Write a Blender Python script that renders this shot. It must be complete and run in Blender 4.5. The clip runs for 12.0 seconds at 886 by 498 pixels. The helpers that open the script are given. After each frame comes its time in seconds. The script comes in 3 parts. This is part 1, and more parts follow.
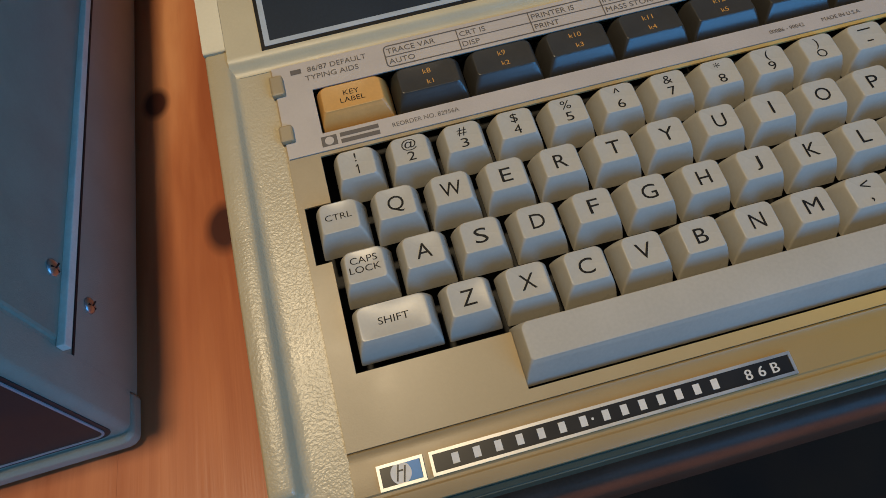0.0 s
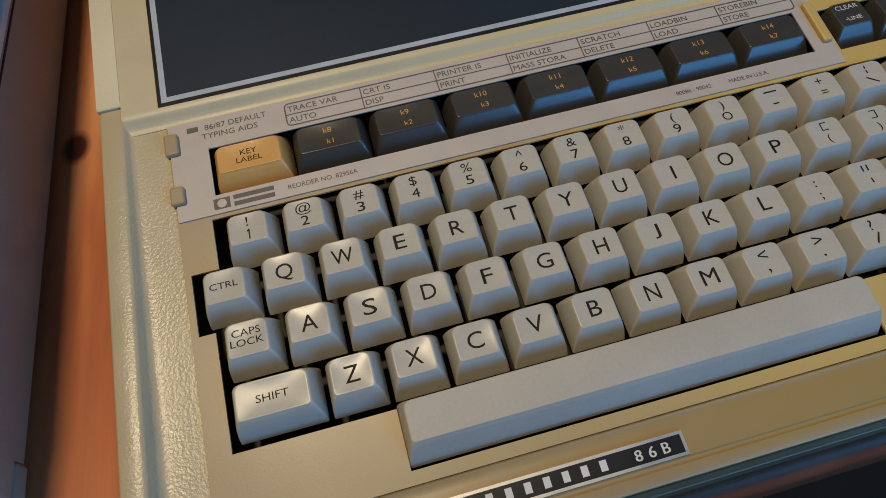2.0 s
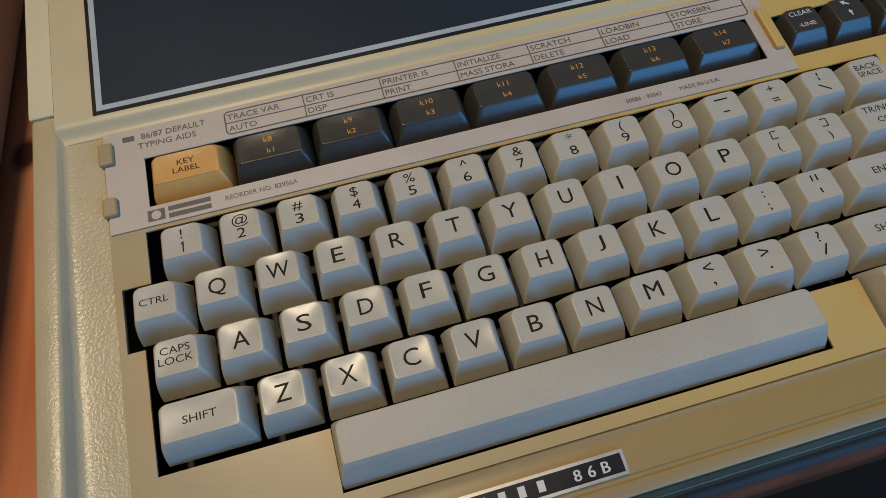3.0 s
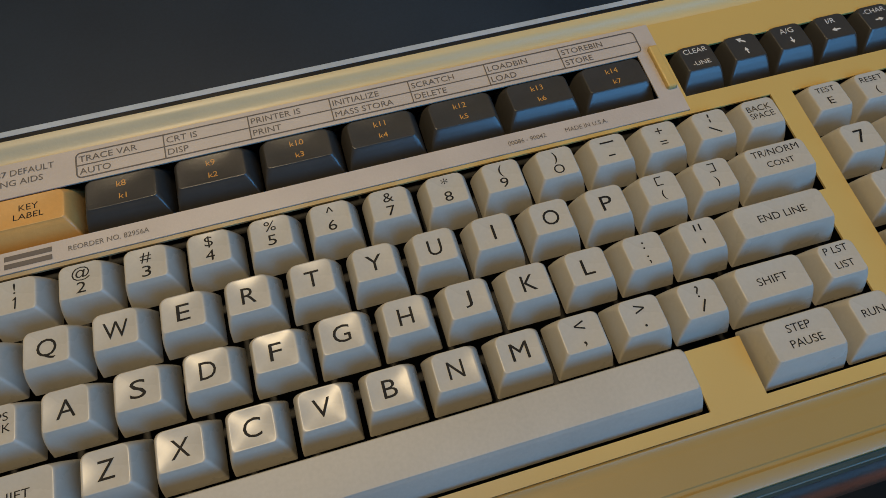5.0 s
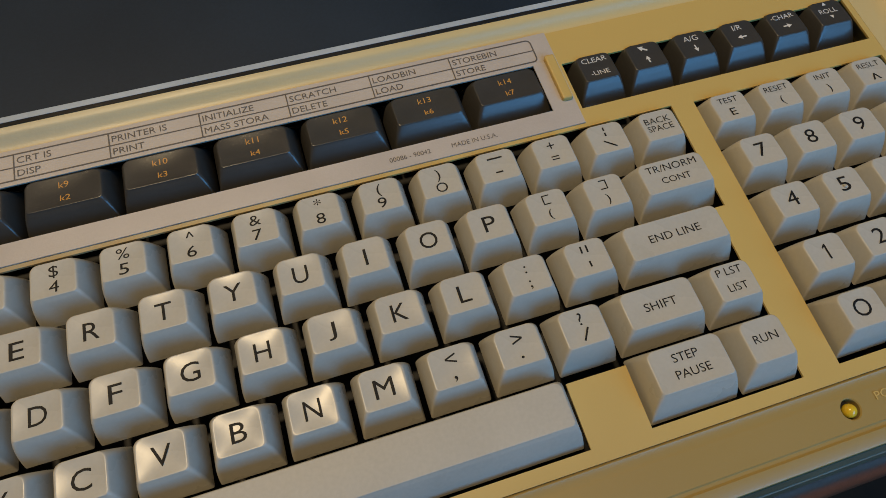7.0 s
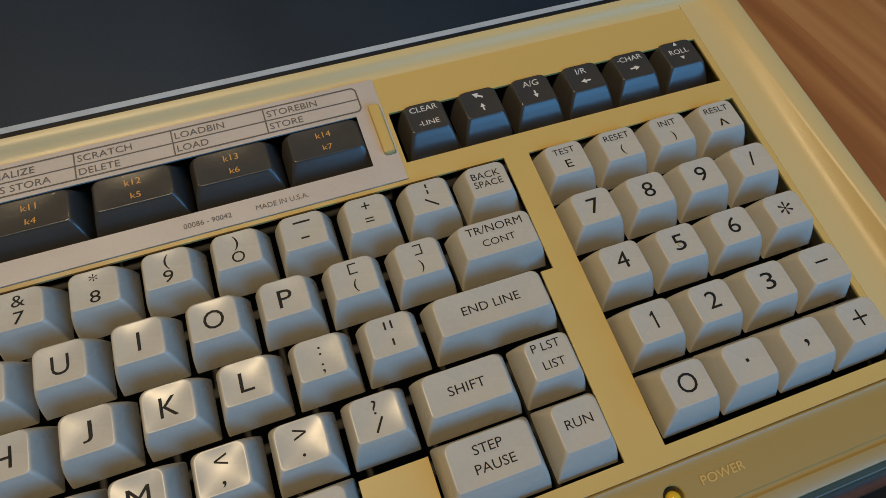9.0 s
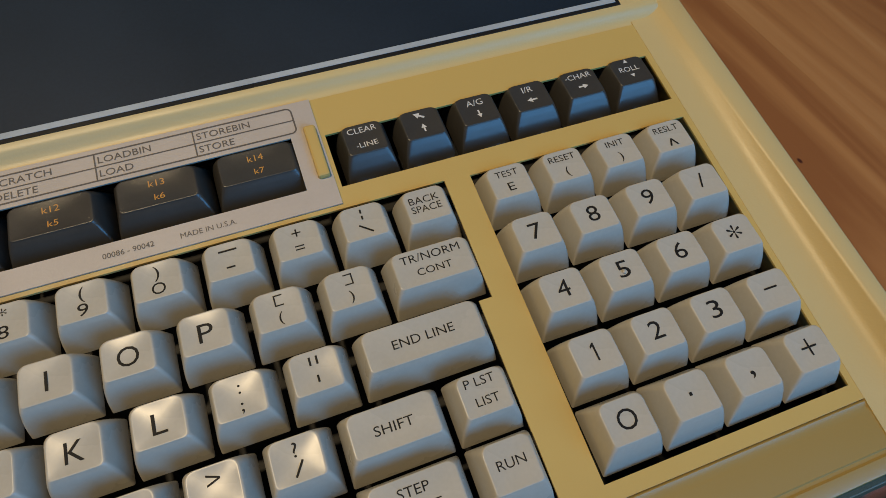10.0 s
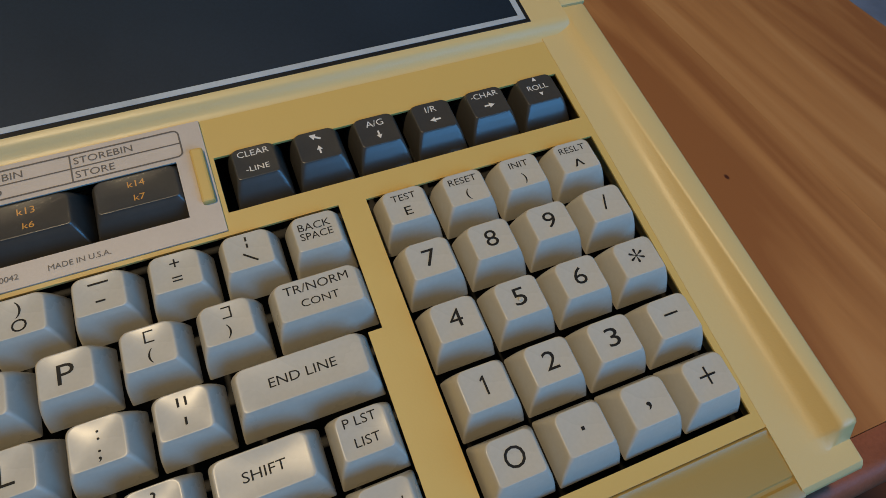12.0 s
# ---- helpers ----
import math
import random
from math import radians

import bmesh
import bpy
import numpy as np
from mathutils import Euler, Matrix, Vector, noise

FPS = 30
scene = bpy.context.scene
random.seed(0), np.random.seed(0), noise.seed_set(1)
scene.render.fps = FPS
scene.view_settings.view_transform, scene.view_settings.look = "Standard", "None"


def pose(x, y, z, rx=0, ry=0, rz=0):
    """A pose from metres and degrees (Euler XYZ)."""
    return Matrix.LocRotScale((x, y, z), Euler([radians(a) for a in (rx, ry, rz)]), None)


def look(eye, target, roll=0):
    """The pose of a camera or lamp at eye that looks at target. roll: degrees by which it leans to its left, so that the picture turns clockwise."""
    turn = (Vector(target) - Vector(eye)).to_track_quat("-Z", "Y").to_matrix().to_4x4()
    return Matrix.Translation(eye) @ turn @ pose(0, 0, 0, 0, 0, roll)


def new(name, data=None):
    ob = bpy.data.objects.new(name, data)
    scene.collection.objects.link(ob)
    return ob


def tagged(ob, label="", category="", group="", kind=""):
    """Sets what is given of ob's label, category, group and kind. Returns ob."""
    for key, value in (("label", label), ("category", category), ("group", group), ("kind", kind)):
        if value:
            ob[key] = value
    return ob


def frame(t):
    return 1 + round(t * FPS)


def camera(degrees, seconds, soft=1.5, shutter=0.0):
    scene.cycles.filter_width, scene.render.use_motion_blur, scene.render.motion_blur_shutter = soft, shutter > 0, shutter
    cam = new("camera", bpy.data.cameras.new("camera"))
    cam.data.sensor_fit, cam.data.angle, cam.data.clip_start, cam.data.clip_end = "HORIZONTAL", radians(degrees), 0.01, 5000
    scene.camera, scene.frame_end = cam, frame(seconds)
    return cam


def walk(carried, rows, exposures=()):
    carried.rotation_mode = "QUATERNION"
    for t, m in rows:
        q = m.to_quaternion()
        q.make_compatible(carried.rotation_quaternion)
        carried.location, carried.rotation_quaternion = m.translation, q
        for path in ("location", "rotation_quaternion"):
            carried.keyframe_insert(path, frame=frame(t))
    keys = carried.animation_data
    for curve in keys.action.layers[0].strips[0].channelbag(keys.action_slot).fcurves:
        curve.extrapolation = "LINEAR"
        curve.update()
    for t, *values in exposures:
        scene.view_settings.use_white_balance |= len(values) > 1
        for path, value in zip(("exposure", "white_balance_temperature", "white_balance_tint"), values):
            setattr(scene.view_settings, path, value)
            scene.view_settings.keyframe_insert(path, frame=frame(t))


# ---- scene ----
cam = camera(72.47, 12.0, soft=0.5)
PATH = [
    (0, (0.0085, -0.1025, 0.9696), (0.1318, 0.9469, -0.7285), -8.94),
    (0.5, (0.0175, -0.1010, 0.9697), (0.1503, 0.9545, -0.7239), -8.59),
    (1, (0.0268, -0.0997, 0.9702), (0.1693, 0.9615, -0.7190), -8.09),
    (1.5, (0.0347, -0.0970, 0.9699), (0.1870, 0.9698, -0.7149), -7.68),
    (2, (0.0435, -0.0926, 0.9714), (0.2170, 0.9853, -0.7044), -6.70),
    (2.5, (0.0515, -0.0915, 0.9690), (0.2392, 0.9838, -0.7068), -6.09),
    (3, (0.0613, -0.0909, 0.9681), (0.2577, 0.9816, -0.7085), -5.84),
    (3.2, (0.0658, -0.0902, 0.9679), (0.2551, 0.9804, -0.7108), -6.24),
    (5, (0.1022, -0.0827, 0.9634), (0.3596, 0.9962, -0.7008), -3.30),
    (5.5, (0.1138, -0.0825, 0.9611), (0.3853, 0.9931, -0.7030), -2.90),
    (6, (0.1218, -0.0808, 0.9594), (0.4092, 0.9915, -0.7042), -2.36),
    (6.5, (0.1275, -0.0797, 0.9565), (0.4219, 0.9915, -0.7066), -2.14),
    (7, (0.1381, -0.0802, 0.9552), (0.4438, 0.9939, -0.7040), -1.96),
    (7.5, (0.1527, -0.0794, 0.9542), (0.4727, 0.9882, -0.7065), -1.67),
    (7.7, (0.1615, -0.0751, 0.9565), (0.4672, 0.9646, -0.7244), -2.00),
    (9.3, (0.1991, -0.0727, 0.9498), (0.5915, 1.0081, -0.6866), 0.10),
    (9.5, (0.2035, -0.0721, 0.9502), (0.5888, 1.0072, -0.6889), -0.16),
    (10, (0.2120, -0.0700, 0.9479), (0.6245, 1.0145, -0.6811), 0.52),
    (10.5, (0.2201, -0.0673, 0.9473), (0.6566, 1.0272, -0.6687), 0.97),
    (11, (0.2270, -0.0688, 0.9455), (0.6798, 1.0281, -0.6645), 1.33),
    (11.5, (0.2324, -0.0704, 0.9447), (0.6996, 1.0218, -0.6643), 1.81),
    (12, (0.2381, -0.0709, 0.9451), (0.7211, 1.0124, -0.6653), 2.44),
]
walk(cam, [(t, look(eye, target, roll)) for t, eye, target, roll in PATH],
     [(0.0, -0.06, 6050, 10), (3.0, -0.06, 5950, 10), (6.5, -0.06, 6650, 10), (9.5, 0.0, 6550, 10), (12.0, 0.0, 6350, 10)])

# ---------------------------------------------------------------- light
world = bpy.data.worlds.new("sky")
scene.world = world
world.use_nodes = True
wn = world.node_tree.nodes
sky = wn.new("ShaderNodeTexSky")
sky.sky_type = "NISHITA"
sky.sun_disc = False
sky.sun_elevation, sky.sun_rotation = radians(35), radians(40)
wn["Background"].inputs["Strength"].default_value = 0.1
world.node_tree.links.new(sky.outputs[0], wn["Background"].inputs["Color"])


def area_lamp(name, eye, target, sx, sy, watts, colour):
    data = bpy.data.lights.new(name, "AREA")
    data.shape, data.size, data.size_y, data.energy, data.color = "RECTANGLE", sx, sy, watts, colour
    ob = new(name, data)
    ob.matrix_world = look(eye, target)
    return ob


# daylight in the window behind the camera, and the warm lamp under the ceiling
area_lamp("window_daylight", (1.1, -1.17, 1.45), (1.1, 0, 1.40), 1.3, 1.0, 21, (0.10, 0.46, 1.0))
area_lamp("ceiling_lamp_light", (-0.24, 0.02, 2.47), (-0.24, 0.02, 0.8), 0.13, 0.13, 20.0, (1.0, 0.75, 0.43))

# ---------------------------------------------------------------- materials


def material(name, colour, rough=0.5, metal=0.0, spec=0.5, vary=0.12, scale=60.0, grain=900.0, bump=0.0,
             bump_scale=1500.0, tint=None, rough_vary=0.08):
    """Plain painted, moulded or metal surface: a tone that drifts at two scales, uneven gloss and a fine relief."""
    m = bpy.data.materials.new(name)
    m.use_nodes = True
    nt = m.node_tree
    n, l = nt.nodes, nt.links
    b = n["Principled BSDF"]
    b.inputs["Metallic"].default_value = metal
    b.inputs["Specular IOR Level"].default_value = spec
    tc = n.new("ShaderNodeTexCoord")
    big = n.new("ShaderNodeTexNoise")
    big.inputs["Scale"].default_value, big.inputs["Detail"].default_value = scale, 4
    fine = n.new("ShaderNodeTexNoise")
    fine.inputs["Scale"].default_value, fine.inputs["Detail"].default_value = grain, 3
    l.new(tc.outputs["Object"], big.inputs["Vector"])
    l.new(tc.outputs["Object"], fine.inputs["Vector"])
    add = n.new("ShaderNodeMath")
    add.operation = "MULTIPLY_ADD"
    l.new(fine.outputs["Fac"], add.inputs[0])
    add.inputs[1].default_value = 0.45
    l.new(big.outputs["Fac"], add.inputs[2])
    ramp = n.new("ShaderNodeValToRGB")
    lo = [c * (1 - vary) for c in colour]
    hi = [min(1, c * (1 + vary)) for c in (tint or colour)]
    ramp.color_ramp.elements[0].position, ramp.color_ramp.elements[0].color = 0.45, (*lo, 1)
    ramp.color_ramp.elements[1].position, ramp.color_ramp.elements[1].color = 0.95, (*hi, 1)
    l.new(add.outputs[0], ramp.inputs[0])
    l.new(ramp.outputs[0], b.inputs["Base Color"])
    rr = n.new("ShaderNodeMapRange")
    rr.inputs["To Min"].default_value, rr.inputs["To Max"].default_value = rough - rough_vary, rough + rough_vary
    l.new(big.outputs["Fac"], rr.inputs["Value"])
    l.new(rr.outputs[0], b.inputs["Roughness"])
    if bump:
        bn = n.new("ShaderNodeTexNoise")
        bn.inputs["Scale"].default_value, bn.inputs["Detail"].default_value = bump_scale, 2
        l.new(tc.outputs["Object"], bn.inputs["Vector"])
        bp = n.new("ShaderNodeBump")
        bp.inputs["Strength"].default_value, bp.inputs["Distance"].default_value = min(bump, 1.0), 0.0004 * max(bump, 1.0)
        l.new(bn.outputs["Fac"], bp.inputs["Height"])
        l.new(bp.outputs[0], b.inputs["Normal"])
    return m


def aged_plastic(name, fresh, aged, rough, bump, bump_scale):
    """Moulded case plastic that has yellowed unevenly with age, more so on the number pad's side."""
    m = material(name, fresh, rough, vary=0.05, bump=bump, bump_scale=bump_scale)
    n, l = m.node_tree.nodes, m.node_tree.links
    b = n["Principled BSDF"]
    src = b.inputs["Base Color"].links[0].from_socket
    tc = n["Texture Coordinate"]
    sep = n.new("ShaderNodeSeparateXYZ")
    l.new(tc.outputs["Object"], sep.inputs[0])
    blotch = n.new("ShaderNodeTexNoise")
    blotch.inputs["Scale"].default_value, blotch.inputs["Detail"].default_value = 9, 3
    l.new(tc.outputs["Object"], blotch.inputs["Vector"])
    mad = n.new("ShaderNodeMath")
    mad.operation = "MULTIPLY_ADD"
    l.new(blotch.outputs["Fac"], mad.inputs[0])
    mad.inputs[1].default_value = 0.12
    l.new(sep.outputs["X"], mad.inputs[2])
    rng = n.new("ShaderNodeMapRange")
    rng.interpolation_type = "SMOOTHSTEP"
    rng.inputs["From Min"].default_value, rng.inputs["From Max"].default_value = 0.05, 0.31
    l.new(mad.outputs[0], rng.inputs["Value"])
    mix = n.new("ShaderNodeMix")
    mix.data_type = "RGBA"
    l.new(rng.outputs[0], mix.inputs["Factor"])
    l.new(src, mix.inputs[6])
    mix.inputs[7].default_value = (*aged, 1)
    l.new(mix.outputs[2], b.inputs["Base Color"])
    return m


def wood(name, knots, dark, mean, pale):
    """Oiled pine: long grain along y, growth bands, pores and a few knots, every board in its own tone."""
    m = bpy.data.materials.new(name)
    m.use_nodes = True
    n, l = m.node_tree.nodes, m.node_tree.links
    b = n["Principled BSDF"]
    geo = n.new("ShaderNodeNewGeometry")
    info = n.new("ShaderNodeObjectInfo")
    off = n.new("ShaderNodeVectorMath")
    off.operation = "MULTIPLY_ADD"
    off.inputs[1].default_value = (0.0, 3.1, 1.7)
    l.new(info.outputs["Random"], off.inputs[0])
    l.new(geo.outputs["Position"], off.inputs[2])
    total = None
    for x, y, r in knots:
        d = n.new("ShaderNodeVectorMath")
        d.operation = "MULTIPLY_ADD"
        d.inputs[1].default_value, d.inputs[2].default_value = (1, 0.62, 0), (-x, -y * 0.62, 0)
        l.new(geo.outputs["Position"], d.inputs[0])
        ln = n.new("ShaderNodeVectorMath")
        ln.operation = "LENGTH"
        l.new(d.outputs[0], ln.inputs[0])
        mr = n.new("ShaderNodeMapRange")
        mr.inputs["From Min"].default_value, mr.inputs["From Max"].default_value = r, r * 0.55
        l.new(ln.outputs["Value"], mr.inputs["Value"])
        if total is None:
            total = mr.outputs[0]
        else:
            mx = n.new("ShaderNodeMath")
            mx.operation = "MAXIMUM"
            l.new(total, mx.inputs[0])
            l.new(mr.outputs[0], mx.inputs[1])
            total = mx.outputs[0]
    st = n.new("ShaderNodeMapping")
    st.inputs["Scale"].default_value = (30, 3.2, 30)
    l.new(off.outputs[0], st.inputs[0])
    bands = n.new("ShaderNodeTexNoise")
    bands.inputs["Scale"].default_value, bands.inputs["Detail"].default_value = 1.0, 5
    bands.inputs["Distortion"].default_value = 0.6
    l.new(st.outputs[0], bands.inputs["Vector"])
    st2 = n.new("ShaderNodeMapping")
    st2.inputs["Scale"].default_value = (420, 14, 420)
    l.new(off.outputs[0], st2.inputs[0])
    pores = n.new("ShaderNodeTexNoise")
    pores.inputs["Scale"].default_value, pores.inputs["Detail"].default_value = 1.0, 3
    l.new(st2.outputs[0], pores.inputs["Vector"])
    madd = n.new("ShaderNodeMath")
    madd.operation = "MULTIPLY_ADD"
    l.new(pores.outputs["Fac"], madd.inputs[0])
    madd.inputs[1].default_value = 0.05
    l.new(bands.outputs["Fac"], madd.inputs[2])
    ramp = n.new("ShaderNodeValToRGB")
    e = ramp.color_ramp.elements
    e[0].position, e[0].color = 0.39, (*dark, 1)
    e[1].position, e[1].color = 0.74, (*pale, 1)
    mid = e.new(0.56)
    mid.color = (*mean, 1)
    l.new(madd.outputs[0], ramp.inputs[0])
    hsv = n.new("ShaderNodeHueSaturation")
    tone = n.new("ShaderNodeMapRange")
    tone.inputs["To Min"].default_value, tone.inputs["To Max"].default_value = 1.08, 1.22
    l.new(info.outputs["Random"], tone.inputs["Value"])
    l.new(tone.outputs[0], hsv.inputs["Value"])
    l.new(ramp.outputs[0], hsv.inputs["Color"])
    mix = n.new("ShaderNodeMix")
    mix.data_type = "RGBA"
    l.new(total, mix.inputs["Factor"])
    l.new(hsv.outputs[0], mix.inputs[6])
    mix.inputs[7].default_value = (0.07, 0.02, 0.012, 1)
    l.new(mix.outputs[2], b.inputs["Base Color"])
    b.inputs["Roughness"].default_value = 0.36
    bp = n.new("ShaderNodeBump")
    bp.inputs["Strength"].default_value, bp.inputs["Distance"].default_value = 0.25, 0.0005
    l.new(pores.outputs["Fac"], bp.inputs["Height"])
    l.new(bp.outputs[0], b.inputs["Normal"])
    return m


CASE = aged_plastic("pebbled_case_plastic", (0.47, 0.395, 0.25), (0.60, 0.46, 0.20), 0.33, 0.42, 1050)
DECKMAT = aged_plastic("smooth_case_plastic", (0.52, 0.445, 0.28), (0.60, 0.46, 0.205), 0.42, 0.12, 1200)
PLATE = aged_plastic("keyboard_plate_plastic", (0.345, 0.267, 0.152), (0.57, 0.395, 0.118), 0.40, 0.05, 1600)
# plate plastic again, darkened in colour for the weaker light at the front
SHADEDFRONT = aged_plastic("shaded_front_plastic", (0.31, 0.222, 0.108), (0.35, 0.243, 0.074), 0.40, 0.05, 1600)
UNDER = material("grey_green_base_plastic", (0.095, 0.095, 0.058), 0.5, bump=0.4)
KEY = material("light_key_plastic", (0.455, 0.43, 0.365), 0.28, spec=0.27, vary=0.06, bump=0.006, bump_scale=2500)
BLACKKEY = material("charcoal_key_plastic", (0.046, 0.043, 0.038), 0.30, spec=0.6, vary=0.12, bump=0.01, bump_scale=2500)
SPACEKEY = material("worn_space_bar_plastic", (0.43, 0.405, 0.345), 0.52, spec=0.35, vary=0.10, scale=25, rough_vary=0.12)
ORANGEKEY = material("orange_key_plastic", (0.60, 0.33, 0.10), 0.36, vary=0.08, bump=0.10, bump_scale=2500)
INK = material("dark_legend_ink", (0.012, 0.011, 0.010), 0.6, spec=0.2)
WHITEINK = material("white_legend_ink", (0.62, 0.60, 0.55), 0.5)
ORANGEINK = material("orange_legend_ink", (0.55, 0.27, 0.05), 0.5)
CARDMAT = material("overlay_card_plastic", (0.47, 0.415, 0.36), 0.42, vary=0.05, bump=0.08)
GREYINK = material("grey_card_ink", (0.10, 0.085, 0.075), 0.55)
# near-black for wells, grooves and slots: their inner shade put into the colour
SHADEBLACK = material("recess_shade_black", (0.006, 0.006, 0.006), 0.7)
GLOSS = material("dark_deck_panel", (0.010, 0.020, 0.034), 0.5, spec=0.30, vary=0.2, scale=14, bump=0.05)
STRIPE = material("pale_blue_stripe", (0.38, 0.43, 0.47), 0.4)
SILVER = material("brushed_silver", (0.55, 0.545, 0.53), 0.42, metal=0.9)
BADGEBLACK = material("black_badge_enamel", (0.015, 0.014, 0.013), 0.3)
BLUE = material("blue_enamel", (0.04, 0.20, 0.45), 0.35)
YELLOWLED = material("yellow_lamp_lens", (0.75, 0.50, 0.03), 0.2)
MATTEBLACK = material("matte_black_front", (0.028, 0.034, 0.036), 0.5, spec=0.4)
GREYPAINT = material("blue_grey_sheet_metal", (0.275, 0.315, 0.255), 0.45, vary=0.1, bump=0.25, bump_scale=2000)
BEZEL = material("grey_bezel_plastic", (0.345, 0.345, 0.275), 0.45, vary=0.08, bump=0.3, bump_scale=1800)
# pale edge, its colour raised further for the light it catches
PALELITEDGE = material("pale_lit_sheet_edge", (0.85, 0.80, 0.68), 0.45)
CHROME = material("bright_steel", (0.55, 0.56, 0.58), 0.42, metal=1.0)
RUBBER = material("black_rubber", (0.02, 0.02, 0.02), 0.8)
EDGEWOOD = material("dark_edge_wood", (0.21, 0.070, 0.036), 0.42, spec=0.16, vary=0.25, scale=40, bump=0.2)
KNOTS = [(-0.0995, 0.166, 0.0085), (-0.0675, 0.074, 0.0105), (0.430, 0.0520, 0.0012)]
PINE = wood("oiled_pine", KNOTS, (0.25, 0.098, 0.032), (0.37, 0.170, 0.058), (0.46, 0.245, 0.098))
REDPINE = wood("reddened_pine", KNOTS, (0.33, 0.098, 0.037), (0.47, 0.172, 0.070), (0.60, 0.275, 0.125))
FLOORMAT = material("dark_carpet", (0.11, 0.030, 0.010), 0.9, vary=0.4, scale=6)
WALLMAT = material("wall_paint", (0.17, 0.165, 0.16), 0.9, vary=0.05, scale=3)
CEILMAT = material("ceiling_paint", (0.42, 0.40, 0.37), 0.9, vary=0.04, scale=3)
CLOTH = material("grey_blue_cloth", (0.20, 0.22, 0.27), 0.9, vary=0.3, scale=20, bump=0.5)
PURPLE = material("purple_cloth", (0.07, 0.035, 0.13), 0.9, vary=0.3, scale=20, bump=0.5)
SHADEMAT = material("lamp_shade_glass", (0.8, 0.78, 0.72), 0.4)

# ---------------------------------------------------------------- building helpers


def mesh_of(name, bm, mat, smooth=None):
    bmesh.ops.recalc_face_normals(bm, faces=bm.faces)
    me = bpy.data.meshes.new(name)
    bm.to_mesh(me)
    bm.free()
    if mat:
        me.materials.append(mat)
    if smooth is not None:
        me.shade_smooth()
        me.set_sharp_from_angle(angle=radians(smooth))
    return me


def part(name, bm, mat, parent, label="", smooth=None, bevel=0.0):
    ob = new(name, mesh_of(name, bm, mat, smooth))
    ob.parent = parent
    if label:
        tagged(ob, label)
    if bevel:
        mod = ob.modifiers.new("edge", "BEVEL")
        mod.width, mod.segments, mod.limit_method, mod.angle_limit = bevel, 2, "ANGLE", radians(35)
    return ob


def box(x0, x1, y0, y1, z0, z1, bm=None):
    bm = bm or bmesh.new()
    v = [bm.verts.new((x, y, z)) for z in (z0, z1) for y in (y0, y1) for x in (x0, x1)]
    for f in ((0, 1, 3, 2), (4, 5, 7, 6), (0, 1, 5, 4), (2, 3, 7, 6), (0, 2, 6, 4), (1, 3, 7, 5)):
        bm.faces.new([v[i] for i in f])
    return bm


def prism(outline, z0, z1, bm=None):
    """A flat outline in x and y, raised from z0 to z1."""
    bm = bm or bmesh.new()
    lo = [bm.verts.new((x, y, z0)) for x, y in outline]
    hi = [bm.verts.new((x, y, z1)) for x, y in outline]
    bm.faces.new(hi)
    bm.faces.new(lo[::-1])
    k = len(outline)
    for i in range(k):
        bm.faces.new((lo[i], lo[(i + 1) % k], hi[(i + 1) % k], hi[i]))
    return bm


def rounded(cx, cy, w, d, r, seg=4):
    pts = []
    for sx, sy, a in ((1, 1, 0), (-1, 1, 90), (-1, -1, 180), (1, -1, 270)):
        for i in range(seg + 1):
            t = radians(a + 90 * i / seg)
            pts.append((cx + sx * (w / 2 - r) + r * math.cos(t), cy + sy * (d / 2 - r) + r * math.sin(t)))
    return pts


def disc(cx, cy, r, z0, z1, seg=24, bm=None):
    return prism([(cx + r * math.cos(2 * math.pi * i / seg), cy + r * math.sin(2 * math.pi * i / seg)) for i in range(seg)], z0, z1, bm)


def strip_along(profile, axis, a, b, bm=None, cap=True):
    """A closed cross-section swept straight along x ('x': profile in y, z) or y ('y': profile in x, z)."""
    bm = bm or bmesh.new()
    ends = []
    for s in (a, b):
        ends.append([bm.verts.new((s, p, q) if axis == "x" else (p, s, q)) for p, q in profile])
    k = len(profile)
    for i in range(k):
        bm.faces.new((ends[0][i], ends[0][(i + 1) % k], ends[1][(i + 1) % k], ends[1][i]))
    if cap:
        bm.faces.new(ends[0])
        bm.faces.new(ends[1][::-1])
    return bm


